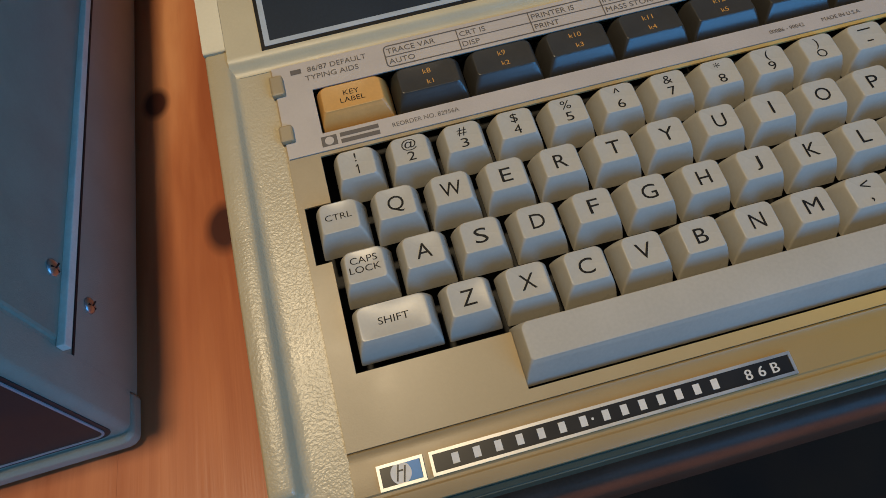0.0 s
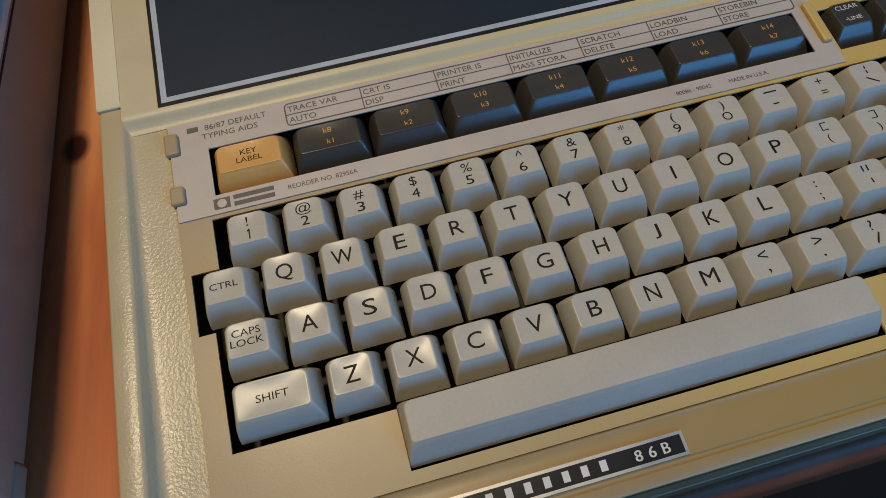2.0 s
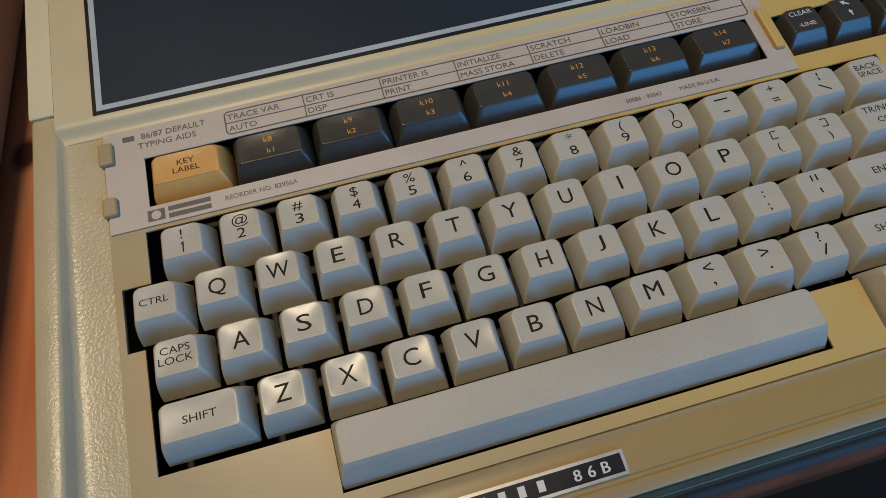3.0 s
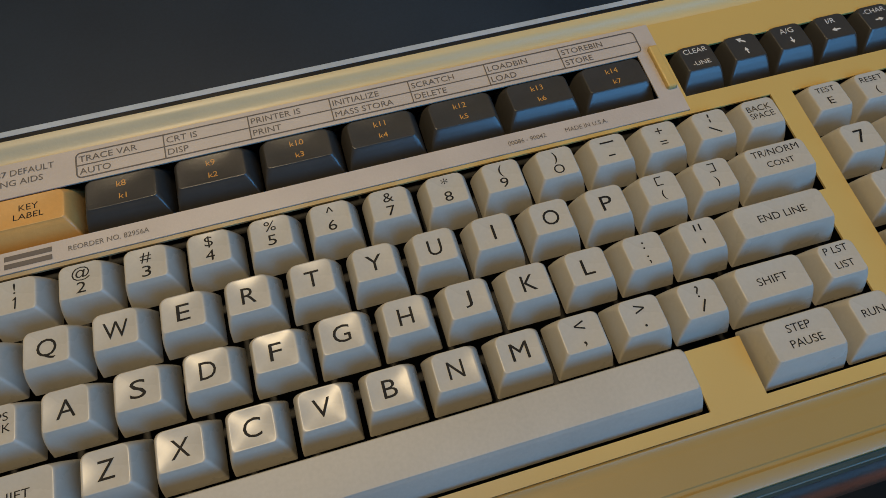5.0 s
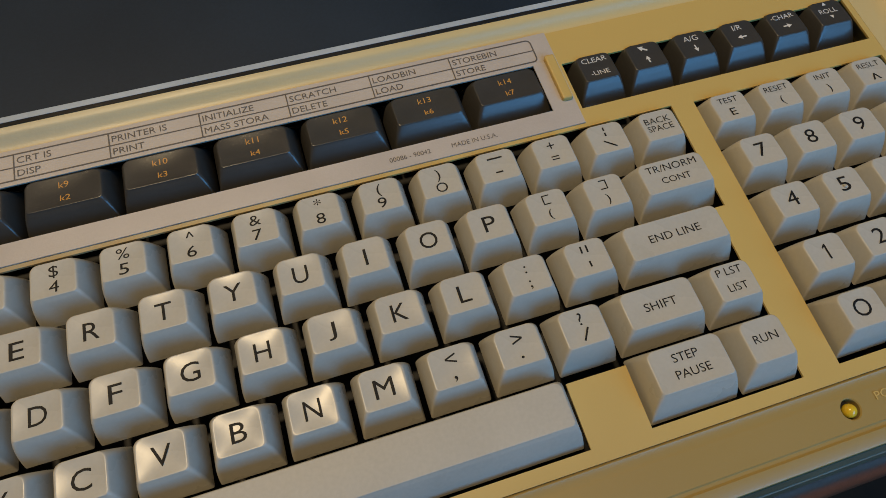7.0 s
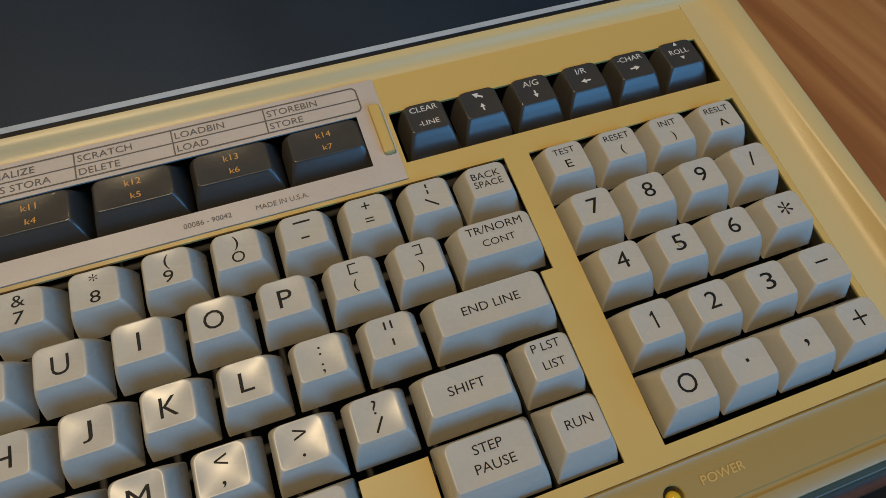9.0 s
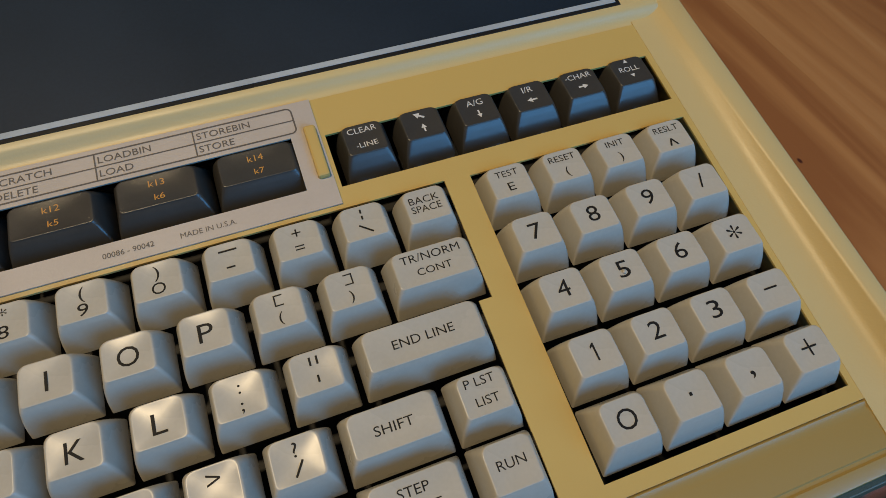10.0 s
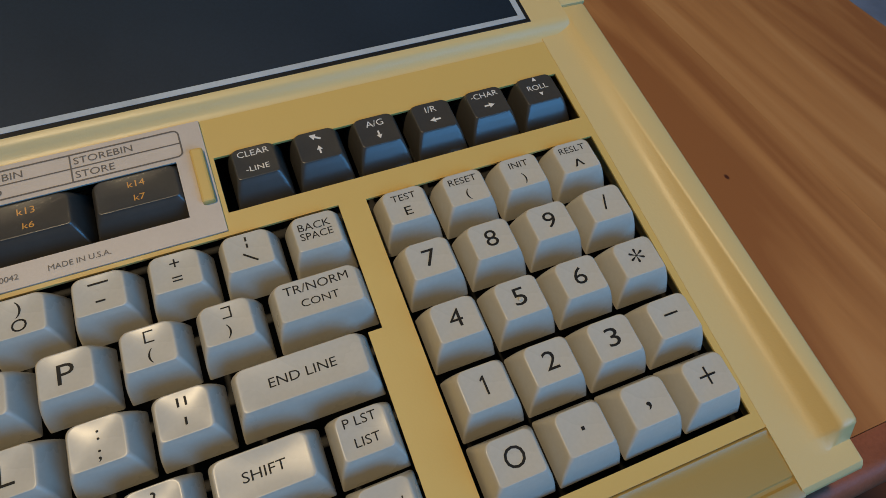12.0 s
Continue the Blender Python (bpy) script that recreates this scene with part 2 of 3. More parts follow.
def plate_with_holes(x0, x1, y0, y1, z0, z1, holes):
    """A sheet with right-angled openings right through it."""
    xs = sorted({x0, x1, *(h[0] for h in holes), *(h[1] for h in holes)})
    ys = sorted({y0, y1, *(h[2] for h in holes), *(h[3] for h in holes)})
    xs, ys = [x for x in xs if x0 <= x <= x1], [y for y in ys if y0 <= y <= y1]

    def solid(i, j):
        if not (0 <= i < len(xs) - 1 and 0 <= j < len(ys) - 1):
            return False
        x, y = (xs[i] + xs[i + 1]) / 2, (ys[j] + ys[j + 1]) / 2
        return not any(a < x < b and c < y < d for a, b, c, d in holes)

    bm = bmesh.new()
    vert = {}

    def v(i, j, k):
        if (i, j, k) not in vert:
            vert[i, j, k] = bm.verts.new((xs[i], ys[j], (z0, z1)[k]))
        return vert[i, j, k]

    for i in range(len(xs) - 1):
        for j in range(len(ys) - 1):
            if solid(i, j):
                for k in (0, 1):
                    bm.faces.new((v(i, j, k), v(i + 1, j, k), v(i + 1, j + 1, k), v(i, j + 1, k)))
                for di, dj, p, q in ((-1, 0, (i, j), (i, j + 1)), (1, 0, (i + 1, j), (i + 1, j + 1)),
                                     (0, -1, (i, j), (i + 1, j)), (0, 1, (i, j + 1), (i + 1, j + 1))):
                    if not solid(i + di, j + dj):
                        bm.faces.new((v(*p, 0), v(*q, 0), v(*q, 1), v(*p, 1)))
    bmesh.ops.dissolve_limit(bm, angle_limit=radians(1), verts=bm.verts, edges=bm.edges)
    return bm


TEXTS = {}


def text_mesh(text, cap, wide=1.0, bold=0.0):
    """Flat lettering, centred on its own box, with capitals cap metres high."""
    key = (text, cap, wide, bold)
    if key not in TEXTS:
        cu = bpy.data.curves.new("lettering", "FONT")
        cu.body, cu.size, cu.resolution_u, cu.offset = text, 1.0, 3, bold
        ob = new("lettering", cu)
        bpy.context.view_layer.update()
        me = bpy.data.meshes.new_from_object(ob.evaluated_get(bpy.context.evaluated_depsgraph_get()))
        bpy.data.objects.remove(ob)
        bpy.data.curves.remove(cu)
        co = [v.co.copy() for v in me.vertices]
        faces = [tuple(p.vertices) for p in me.polygons]
        bpy.data.meshes.remove(me)
        s = cap / 0.729
        low = min(c.y for c in co)
        if text == "J":
            for c in co:
                c.y = (c.y - low) * 0.729 / (0.729 - low)
        xs = [c.x for c in co]
        mx = (min(xs) + max(xs)) / 2
        TEXTS[key] = ([((c.x - mx) * s * wide, (c.y - 0.729 / 2) * s) for c in co], faces)
    return TEXTS[key]


def letter(bm, text, cx, cy, cap, height, wide=1.0, bold=0.0, lean=0.0):
    """Adds lettering centred at cx, cy; height is a function of x and y."""
    co, faces = text_mesh(text, cap, wide, bold)
    vs = [bm.verts.new((cx + x + lean * y, cy + y, height(cx + x, cy + y))) for x, y in co]
    for f in faces:
        try:
            bm.faces.new([vs[i] for i in f])
        except ValueError:
            pass


def ink_poly(bm, pts, height):
    bm.faces.new([bm.verts.new((x, y, height(x, y))) for x, y in pts])


def ink_bar(bm, cx, cy, w, h, height, turn=0.0):
    c, s = math.cos(turn), math.sin(turn)
    ink_poly(bm, [(cx + x * c - y * s, cy + x * s + y * c) for x, y in ((-w / 2, -h / 2), (w / 2, -h / 2), (w / 2, h / 2), (-w / 2, h / 2))], height)


def ink_arrow(bm, cx, cy, size, turn, height):
    c, s = math.cos(turn), math.sin(turn)
    for shape in ([(-0.5, -0.09), (0.1, -0.09), (0.1, 0.09), (-0.5, 0.09)], [(0.02, -0.3), (0.55, 0.0), (0.02, 0.3)]):
        ink_poly(bm, [(cx + size * (x * c - y * s), cy + size * (x * s + y * c)) for x, y in shape], height)


# ---------------------------------------------------------------- room, closed round the place
def setting(name, bm, mat, label):
    ob = new(name, mesh_of(name, bm, mat))
    tagged(ob, label, name.split("_")[0], kind="structure")
    return ob


setting("floor", box(-2.2, 2.6, -1.2, 2.6, -0.1, 0.0), FLOORMAT, "dark brown carpeted floor below the table")
setting("ceiling", box(-2.2, 2.6, -1.2, 2.6, 2.6, 2.7), CEILMAT, "plain off-white ceiling of the room")
setting("wall_east", box(2.6, 2.7, -1.3, 2.7, -0.1, 2.7), WALLMAT, "plain warm grey painted wall")
setting("wall_west", box(-2.3, -2.2, -1.3, 2.7, -0.1, 2.7), WALLMAT, "plain warm grey painted wall")
setting("wall_north", box(-2.2, 2.6, 2.6, 2.7, -0.1, 2.7), WALLMAT, "plain warm grey painted wall")
south = plate_with_holes(-2.2, 2.6, -0.1, 2.7, 0.0, 0.1, [(0.43, 1.77, 0.93, 1.97)])
bmesh.ops.transform(south, matrix=Matrix(((1, 0, 0, 0), (0, 0, 1, -1.3), (0, 1, 0, 0), (0, 0, 0, 1))), verts=south.verts)
setting("wall_south", south, WALLMAT, "plain warm grey painted wall with one window")

# ---------------------------------------------------------------- table
TABLE = 0.75
table = tagged(new("table"), "oiled reddish pine table of wide knotty boards", "table")
EDGE0, BOARD = -0.5818, 0.1172
slab = [(0.700, TABLE - 0.034), (0.700, TABLE - 0.001), (0.699, TABLE), (-0.0602, TABLE), (-0.0602, TABLE - 0.034)]
for i in range(10):
    x = EDGE0 + i * BOARD
    part("board", strip_along(slab, "x", x + 0.00003, x + BOARD - 0.00003), REDPINE if i < 5 else PINE, table)
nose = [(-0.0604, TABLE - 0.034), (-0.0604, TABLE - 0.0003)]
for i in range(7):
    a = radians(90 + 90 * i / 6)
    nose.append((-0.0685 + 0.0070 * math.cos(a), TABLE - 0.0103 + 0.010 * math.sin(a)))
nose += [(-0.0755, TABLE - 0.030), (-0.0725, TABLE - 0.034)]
part("edge_strip", strip_along(nose, "x", EDGE0, EDGE0 + 10 * BOARD), EDGEWOOD, table, "dark rounded front edge", smooth=40)
part("apron", box(-0.53, 0.52, 0.20, 0.225, TABLE - 0.12, TABLE - 0.0345), PINE, table)
for x in (-0.52, 0.46):
    for y in (0.25, 0.60):
        part("leg", box(x, x + 0.06, y + 0.046, y + 0.106 - 0.04, 0.0, TABLE - 0.0345), PINE, table, bevel=0.004)

# ---------------------------------------------------------------- computer
SLOPE = 9.0
computer = tagged(new("desktop_computer"), "yellowed beige desktop computer with built-in keyboard, dark panel above", "computer")
computer.matrix_world = pose(0, 0, 0.8065, SLOPE)
INCLINE, DROP = 0.050, -0.0058


def lie(bm, rise=0.0):
    """Lays what was built flat onto the keyboard plate's incline."""
    for v in bm.verts:
        v.co.z += DROP + rise + INCLINE * v.co.y
    return bm


def on_plate(rise):
    return lambda x, y: DROP + INCLINE * y + rise


MM = 0.001
HOLES = [(-11.6, 256.0, 26.8, 45.2), (-20.7, 256.0, 6.0, 27.0), (-15.4, 252.0, -31.5, 6.2), (34.0, 186.4, -49.6, -31.2),
         (204.6, 252.1, -49.4, -31.2), (-10.6, 217.0, 52.8, 75.6), (226.2, 340.2, 52.3, 71.4), (264.2, 340.4, -49.1, 44.6)]
HOLES = [tuple(v * MM for v in h) for h in HOLES]
plate = plate_with_holes(-0.0230, 0.3430, -0.0536, 0.0855, -0.0002, 0.0006, HOLES)
part("keyboard_plate", lie(plate), PLATE, computer, "smooth beige keyboard plate, yellowed towards the number pad", bevel=0.00025)
# black sheet drawn below the keys, where the gaps fall into shade
part("key_gap_shade", lie(box(-0.023, 0.347, -0.0525, 0.085, -0.0175, -0.0165)), SHADEBLACK, computer, "black sheet under the keys, standing in for the shade between them")

# front strip with its two grooves and the rolled front lip
front = [(-0.0536, -0.006), (-0.0536, -0.0003), (-0.0538, -0.0003), (-0.0540, 0.0002), (-0.0543, 0.0004), (-0.0557, -0.0001), (-0.0574, 0.0003), (-0.0664, 0.0003), (-0.0669, -0.0003), (-0.0677, -0.0003),
         (-0.0683, 0.0002), (-0.0712, 0.0001), (-0.0720, -0.0002), (-0.0723, -0.0008), (-0.0722, -0.0022), (-0.0712, -0.0024), (-0.066, -0.0024)]
strip = strip_along(front, "x", -0.0230, 0.3430)
flat = [f for f in strip.faces if all(abs(v.co.z - 0.0003) < 1e-6 for v in f.verts)]
rim = [e for f in flat for e in f.edges]
bmesh.ops.delete(strip, geom=flat, context="FACES_ONLY")
LAMPX, LAMPY = 0.2606, -0.0612
turns = [(math.cos(2 * math.pi * i / 28), math.sin(2 * math.pi * i / 28)) for i in range(28)]
wells = [[strip.verts.new((LAMPX + r * cx, LAMPY + r * cy, z)) for cx, cy in turns] for r, z in ((0.0031, 0.0003), (0.0028, 0.0), (0.0027, -0.0034))]
for a, b in zip(wells, wells[1:]):
    for i in range(28):
        strip.faces.new((a[i], a[(i + 1) % 28], b[(i + 1) % 28], b[i]))
strip.faces.new(wells[-1])
ringed = [strip.edges.get((wells[0][i], wells[0][(i + 1) % 28])) for i in range(28)]
bmesh.ops.triangle_fill(strip, edges=rim + ringed, use_beauty=True, use_dissolve=False)
bmesh.ops.recalc_face_normals(strip, faces=strip.faces)
part("front_strip", lie(strip), SHADEDFRONT, computer, "grooved front strip with a crisp lip, coloured darker for weaker light", smooth=35)
lower = [(-0.066, -0.0026), (-0.0726, -0.0026), (-0.0742, -0.0050), (-0.0737, -0.0053), (-0.0738, -0.0058), (-0.0747, -0.0061), (-0.0758, -0.0090), (-0.0754, -0.0098), (-0.066, -0.0102)]
part("lower_lip", lie(strip_along(lower, "x", -0.0230, 0.3430)), UNDER, computer, "dark olive grooved lower lip", smooth=30)


# side rails: level crest, steep inner flank, pebbled gutter that falls to the plate
def plate_z(y):
    return DROP + INCLINE * y


def rail(side):
    """Crest and gutter keep level with the keys while the plate falls away towards the front."""
    bm = bmesh.new()
    rings = []
    for y, sink in ((0.0980, 0.0014), (0.0974, 0.0004), (0.0962, 0.0), (0.06, 0.0), (0.02, 0.0), (-0.02, 0.0), (-0.0590, 0.0), (-0.0602, 0.0002), (-0.0610, 0.0007), (-0.0615, 0.0016), (-0.0645, 0.0086),
                    (-0.0654, 0.0098), (-0.0668, 0.0100), (-0.0702, 0.0100), (-0.0714, 0.0107), (-0.0721, 0.0118), (-0.0724, 0.0155)):
        t = min(1.0, max(0.0, (0.097 - y) / 0.157))
        zp = plate_z(y)
        c0 = 0.0014 - 0.0027 * t
        crest = max(c0 - sink, zp + 0.0006) if sink < 0.0101 else zp + 0.0002 - (sink - 0.0100)
        if side < 0:
            outer, inner, foot, end = -0.0456, -0.0372 - 0.0006 * t, 0.0016, -0.0230
        else:
            outer, inner, foot, end = 0.3640 - 0.0009 * t, 0.3545 + 0.0031 * t, 0.0042 - 0.0008 * t, 0.3425
        w = 1 if side < 0 else -1
        lift = 0.0001 if side < 0 else 0.00068
        fade = min(1.0, max(0.0, (y + 0.061) / 0.045))
        floor_z = min(zp + lift + max(0.0, c0 - 0.0062 - zp - lift) * fade, crest)
        low = min(zp + lift, crest)
        h = crest - floor_z
        fx = inner + w * foot
        prof = [(outer, -0.040), (outer, crest - min(0.0012, 0.0002 + h)), (outer + w * 0.0003, crest - min(0.0004, h)), (outer + w * 0.0010, crest), (inner - w * 0.0011, crest), (inner - w * 0.0003, crest - 0.06 * h),
                (inner + w * 0.0002, crest - 0.16 * h), (fx - w * foot * 0.45, floor_z + 0.34 * h), (fx, floor_z + 0.12 * h), (fx + w * 0.0012, floor_z + 0.04 * h), (fx + w * 0.0030, floor_z),
                (fx * 0.3 + end * 0.7, low * 0.7 + floor_z * 0.3), (end, low), (end, zp - 0.006), (outer + w * 0.004, -0.040)]
        rings.append([bm.verts.new((px, y, pz)) for px, pz in prof])
    n = len(rings[0])
    for a, b in zip(rings, rings[1:]):
        for i in range(n):
            bm.faces.new((a[i], a[(i + 1) % n], b[(i + 1) % n], b[i]))
    bm.faces.new(rings[0])
    bm.faces.new(rings[-1][::-1])
    return bm


part("side_rail", rail(-1), CASE, computer, "pebbled side rail with a gutter", smooth=40)
part("side_rail", rail(1), DECKMAT, computer, "pebbled side rail with a gutter", smooth=40)

# deck above the keyboard: sweeps up from the plate, then lies flat round the dark panel
deck = [(0.0856, -0.006), (0.0856, 0.0004), (0.0868, 0.0005), (0.0880, 0.0010), (0.0892, 0.0020), (0.0900, 0.0028), (0.0910, 0.0033), (0.0930, 0.0034), (0.330, 0.0034), (0.334, 0.0024),
        (0.336, -0.002), (0.336, -0.050), (0.0985, -0.034), (0.0985, -0.006)]
part("deck", lie(strip_along(deck, "x", -0.0371, 0.3543)), DECKMAT, computer, "flat beige deck framing the dark panel", smooth=35)
for x0, x1 in ((-0.0456, -0.0372), (0.3544, 0.3640)):
    shoulder = [(0.0972, -0.034), (0.0972, 0.0030), (0.0978, 0.0034), (0.330, 0.0034), (0.334, 0.0024), (0.336, -0.002), (0.336, -0.05)]
    part("deck_side", lie(strip_along(shoulder, "x", x0, x1)), DECKMAT, computer, smooth=35)


def ring_plate(x0, x1, y0, y1, t, z0, z1):
    return plate_with_holes(x0, x1, y0, y1, z0, z1, [(x0 + t, x1 - t, y0 + t, y1 - t)])


part("panel_outline", lie(ring_plate(-0.0239, 0.3402, 0.0928, 0.300, 0.0014, 0.0026, 0.0037)), BADGEBLACK, computer, "thin black outline of the dark panel")
part("panel_stripe", lie(ring_plate(-0.0225, 0.3388, 0.0942, 0.2986, 0.0021, 0.0026, 0.0038)), STRIPE, computer, "pale blue stripe round the dark panel")
part("dark_panel", lie(box(-0.0204, 0.3367, 0.0963, 0.2965, 0.0026, 0.0037)), GLOSS, computer, "dark blue-black satin panel")

# base shell, resting on the table on four rubber feet
c, s = math.cos(radians(SLOPE)), math.sin(radians(SLOPE))


def to_local(y, z):
    return c * y + s * (z - 0.8065), -s * y + c * (z - 0.8065)


outline = [to_local(-0.0615, TABLE + 0.006), to_local(0.326, TABLE + 0.006), (0.3355, DROP + INCLINE * 0.3355 - 0.0502), (0.099, DROP + INCLINE * 0.099 - 0.0345), (0.085, -0.0290), (-0.050, -0.0300), (-0.0640, -0.0222), (-0.0722, -0.0218)]
part("base_shell", strip_along(outline, "x", -0.0450, 0.3628), UNDER, computer, "grey-green lower shell of the case", bevel=0.001)
for x in (-0.02, 0.335):
    for yw in (-0.035, 0.29):
        y, z = to_local(yw, TABLE + 0.0062)
        foot = disc(0, 0, 0.008, -0.0060, 0.0, 20)
        bmesh.ops.transform(foot, matrix=Matrix.Translation((x, y, z)) @ pose(0, 0, 0, -SLOPE), verts=foot.verts)
        part("foot", foot, RUBBER, computer, "round black rubber foot")

# name badge: framed black plate and square emblem, the maker's name as plain bars
bx0, bx1, by0, by1 = 0.0006, 0.1126, -0.0658, -0.0597
badge = part("badge", lie(box(bx0, bx1, by0, by1, 0.0003, 0.0009)), BADGEBLACK, computer, "long black name badge with a silver frame")
part("badge_frame", lie(ring_plate(bx0 - 0.0004, bx1 + 0.0004, by0 - 0.0004, by1 + 0.0004, 0.0009, 0.0003, 0.0012)), SILVER, badge, "silver frame")
bm = bmesh.new()
top = on_plate(0.00098)
for i in range(7):
    ink_bar(bm, 0.0076 + 0.00650 * i, -0.0627, 0.0021, 0.0030, top)
ink_bar(bm, 0.0494, -0.0627, 0.0007, 0.0007, top)
for i in range(7):
    ink_bar(bm, 0.0536 + 0.00570 * i, -0.0627, 0.0021, 0.0030, top)
for k in (-1, 1):
    for ch, x in (("8", 0.0985), ("6", 0.1027), ("B", 0.1070)):
        letter(bm, ch, x + 0.00009 * k, -0.0627, 0.0032, on_plate(0.00098 + 0.000004 * k), 1.1)
part("badge_lettering", bm, WHITEINK, badge, "silver lettering")
emblem = part("emblem", lie(box(-0.0151, -0.0021, -0.0660, -0.0596, 0.0003, 0.0009)), BADGEBLACK, computer, "square black and blue emblem with a pale disc")
part("emblem_frame", lie(ring_plate(-0.0155, -0.0017, -0.0664, -0.0592, 0.0009, 0.0003, 0.0012)), SILVER, emblem, "silver frame")
part("emblem_field", lie(box(-0.0086, -0.0027, -0.0655, -0.0601, 0.0009, 0.00100)), BLUE, emblem, "blue field")
part("emblem_disc", lie(disc(-0.0087, -0.0627, 0.0031, 0.0009, 0.00112)), WHITEINK, emblem, "pale disc")
bm = bmesh.new()
ink_bar(bm, -0.0096, -0.0625, 0.0005, 0.0046, on_plate(0.00116), -0.25)
ink_bar(bm, -0.0077, -0.0631, 0.0005, 0.0046, on_plate(0.00116), -0.25)
ink_bar(bm, -0.0087, -0.0620, 0.0016, 0.0005, on_plate(0.00116))
part("emblem_strokes", bm, BADGEBLACK, emblem)

# power lamp in its recess, with the moulded word beside it
# the recess floor is coloured black in place of the shadow inside it
lamp = part("power_lamp", lie(disc(LAMPX, LAMPY, 0.0026, -0.0033, -0.0026, 28)), SHADEBLACK, computer, "round floor of the power lamp's recess, its shade painted black")
bm = bmesh.new()
bmesh.ops.create_uvsphere(bm, u_segments=20, v_segments=10, radius=0.0020)
for v in bm.verts:
    v.co.x += LAMPX
    v.co.y += -0.0615
    v.co.z += -0.0008
part("lens", lie(bm), YELLOWLED, lamp, "domed yellow lens", smooth=60)
bm = bmesh.new()
letter(bm, "POWER", 0.2756, -0.0600, 0.0024, on_plate(0.00055), 1.15, 0.004)
part("power_lettering", bm, PLATE, computer, "moulded beige lettering")

# clips that hold the overlay card
for y0, y1 in ((0.0725, 0.0810), (0.0528, 0.0595)):
    part("card_clip", lie(box(-0.0238, -0.0189, y0, y1, 0.0006, 0.0030)), PLATE, computer, "small beige moulded clip", bevel=0.0007)
part("card_clip", lie(box(0.2203, 0.2240, 0.0562, 0.0748, 0.0006, 0.0030)), PLATE, computer, "small beige moulded clip", bevel=0.0007)

# ---------------------------------------------------------------- keys
U = 0.01905


def held(points):
    """An outline with two more points close to the ends of its long sides, which keep the faces flat there."""
    out = []
    for i, (x, y) in enumerate(points):
        out.append((x, y))
        ex, ey = points[(i + 1) % len(points)]
        if math.hypot(ex - x, ey - y) > 0.003:
            out += [(x + (ex - x) * k, y + (ey - y) * k) for k in (0.05, 0.2, 0.35, 0.5, 0.65, 0.8, 0.95)]
    return out


def cap_outline(cy, w, d, front, back, seg=4):
    """A keycap's cross-section: tight corners towards the typist, rounder ones behind."""
    pts = []
    for sx, sy, a, r in ((1, 1, 0, back), (-1, 1, 90, back), (-1, -1, 180, front), (1, -1, 270, front)):
        for i in range(seg + 1):
            t = radians(a + 90 * i / seg)
            pts.append((sx * (w / 2 - r) + r * math.cos(t), cy + sy * (d / 2 - r) + r * math.sin(t)))
    return pts


DISH = 0.00042


def cap_mesh(name, w, d, tw, td, depth, mat, dish=DISH, shift=-0.0005):
    """A sculpted keycap with its top's middle at the origin: flared skirt, barrelled flanks, thin rolled edge, dished top."""
    bm = bmesh.new()
    rows = [(w, d, shift, -depth, 0.0005, 0.0008)]
    for t, bulge in ((0.18, 0.0006), (0.38, 0.0011), (0.6, 0.0013), (0.8, 0.0011), (0.93, 0.0007)):
        rows.append((w + (tw - w) * t + bulge, d + (td - d) * t + 0.25 * bulge, shift * (1 - t), -depth * (1 - t), 0.0005 + 0.0005 * t, 0.0008 + 0.0013 * t))
    rows += [(tw + 0.0007, td + 0.00030, 0, -0.00038, 0.0011, 0.0022), (tw + 0.00035, td + 0.00014, 0, -0.00012, 0.0011, 0.0022), (tw, td, 0, -0.00002, 0.0011, 0.0021),
             (tw - 0.0005, td - 0.0003, 0, 0.0, 0.0010, 0.0020)]
    rings = []
    for rw, rd, oy, z, rf, rb in rows:
        rings.append([bm.verts.new((x, y, z)) for x, y in held(cap_outline(oy, rw, rd, rf, rb))])
    lw, ld = tw - 0.0005, td - 0.0003
    for k in (0.965, 0.85, 0.6, 0.3):
        ring = []
        for x, y in held(cap_outline(0, lw, ld, 0.0010, 0.0020)):
            ring.append(bm.verts.new((x * k, y * k, -dish * (1 - (2 * x * k / lw) ** 2) * (1 - (2 * y * k / ld) ** 2))))
        rings.append(ring)
    n = len(rings[0])
    for a, b in zip(rings, rings[1:]):
        for i in range(n):
            bm.faces.new((a[i], a[(i + 1) % n], b[(i + 1) % n], b[i]))
    mid = bm.verts.new((0, 0, -dish))
    for i in range(n):
        bm.faces.new((rings[-1][i], rings[-1][(i + 1) % n], mid))
    bm.faces.new(rings[0][::-1])
    return mesh_of(name, bm, mat, 50)


CAPS = {}
# widths of the engraved grotesque capitals and digits, as shares of their height
WIDTHS = dict(zip("ABCDEFGHJKLMNOPQRSTUVWXYZ", (0.92, 0.73, 0.90, 0.84, 0.70, 0.65, 0.93, 0.80, 0.42, 0.80, 0.64, 0.96, 0.82, 0.98, 0.70, 1.0, 0.78, 0.80, 0.82, 0.80, 0.90, 1.28, 0.90, 0.90, 0.82)))
WIDTHS.update((d, 0.70) for d in "23456789")


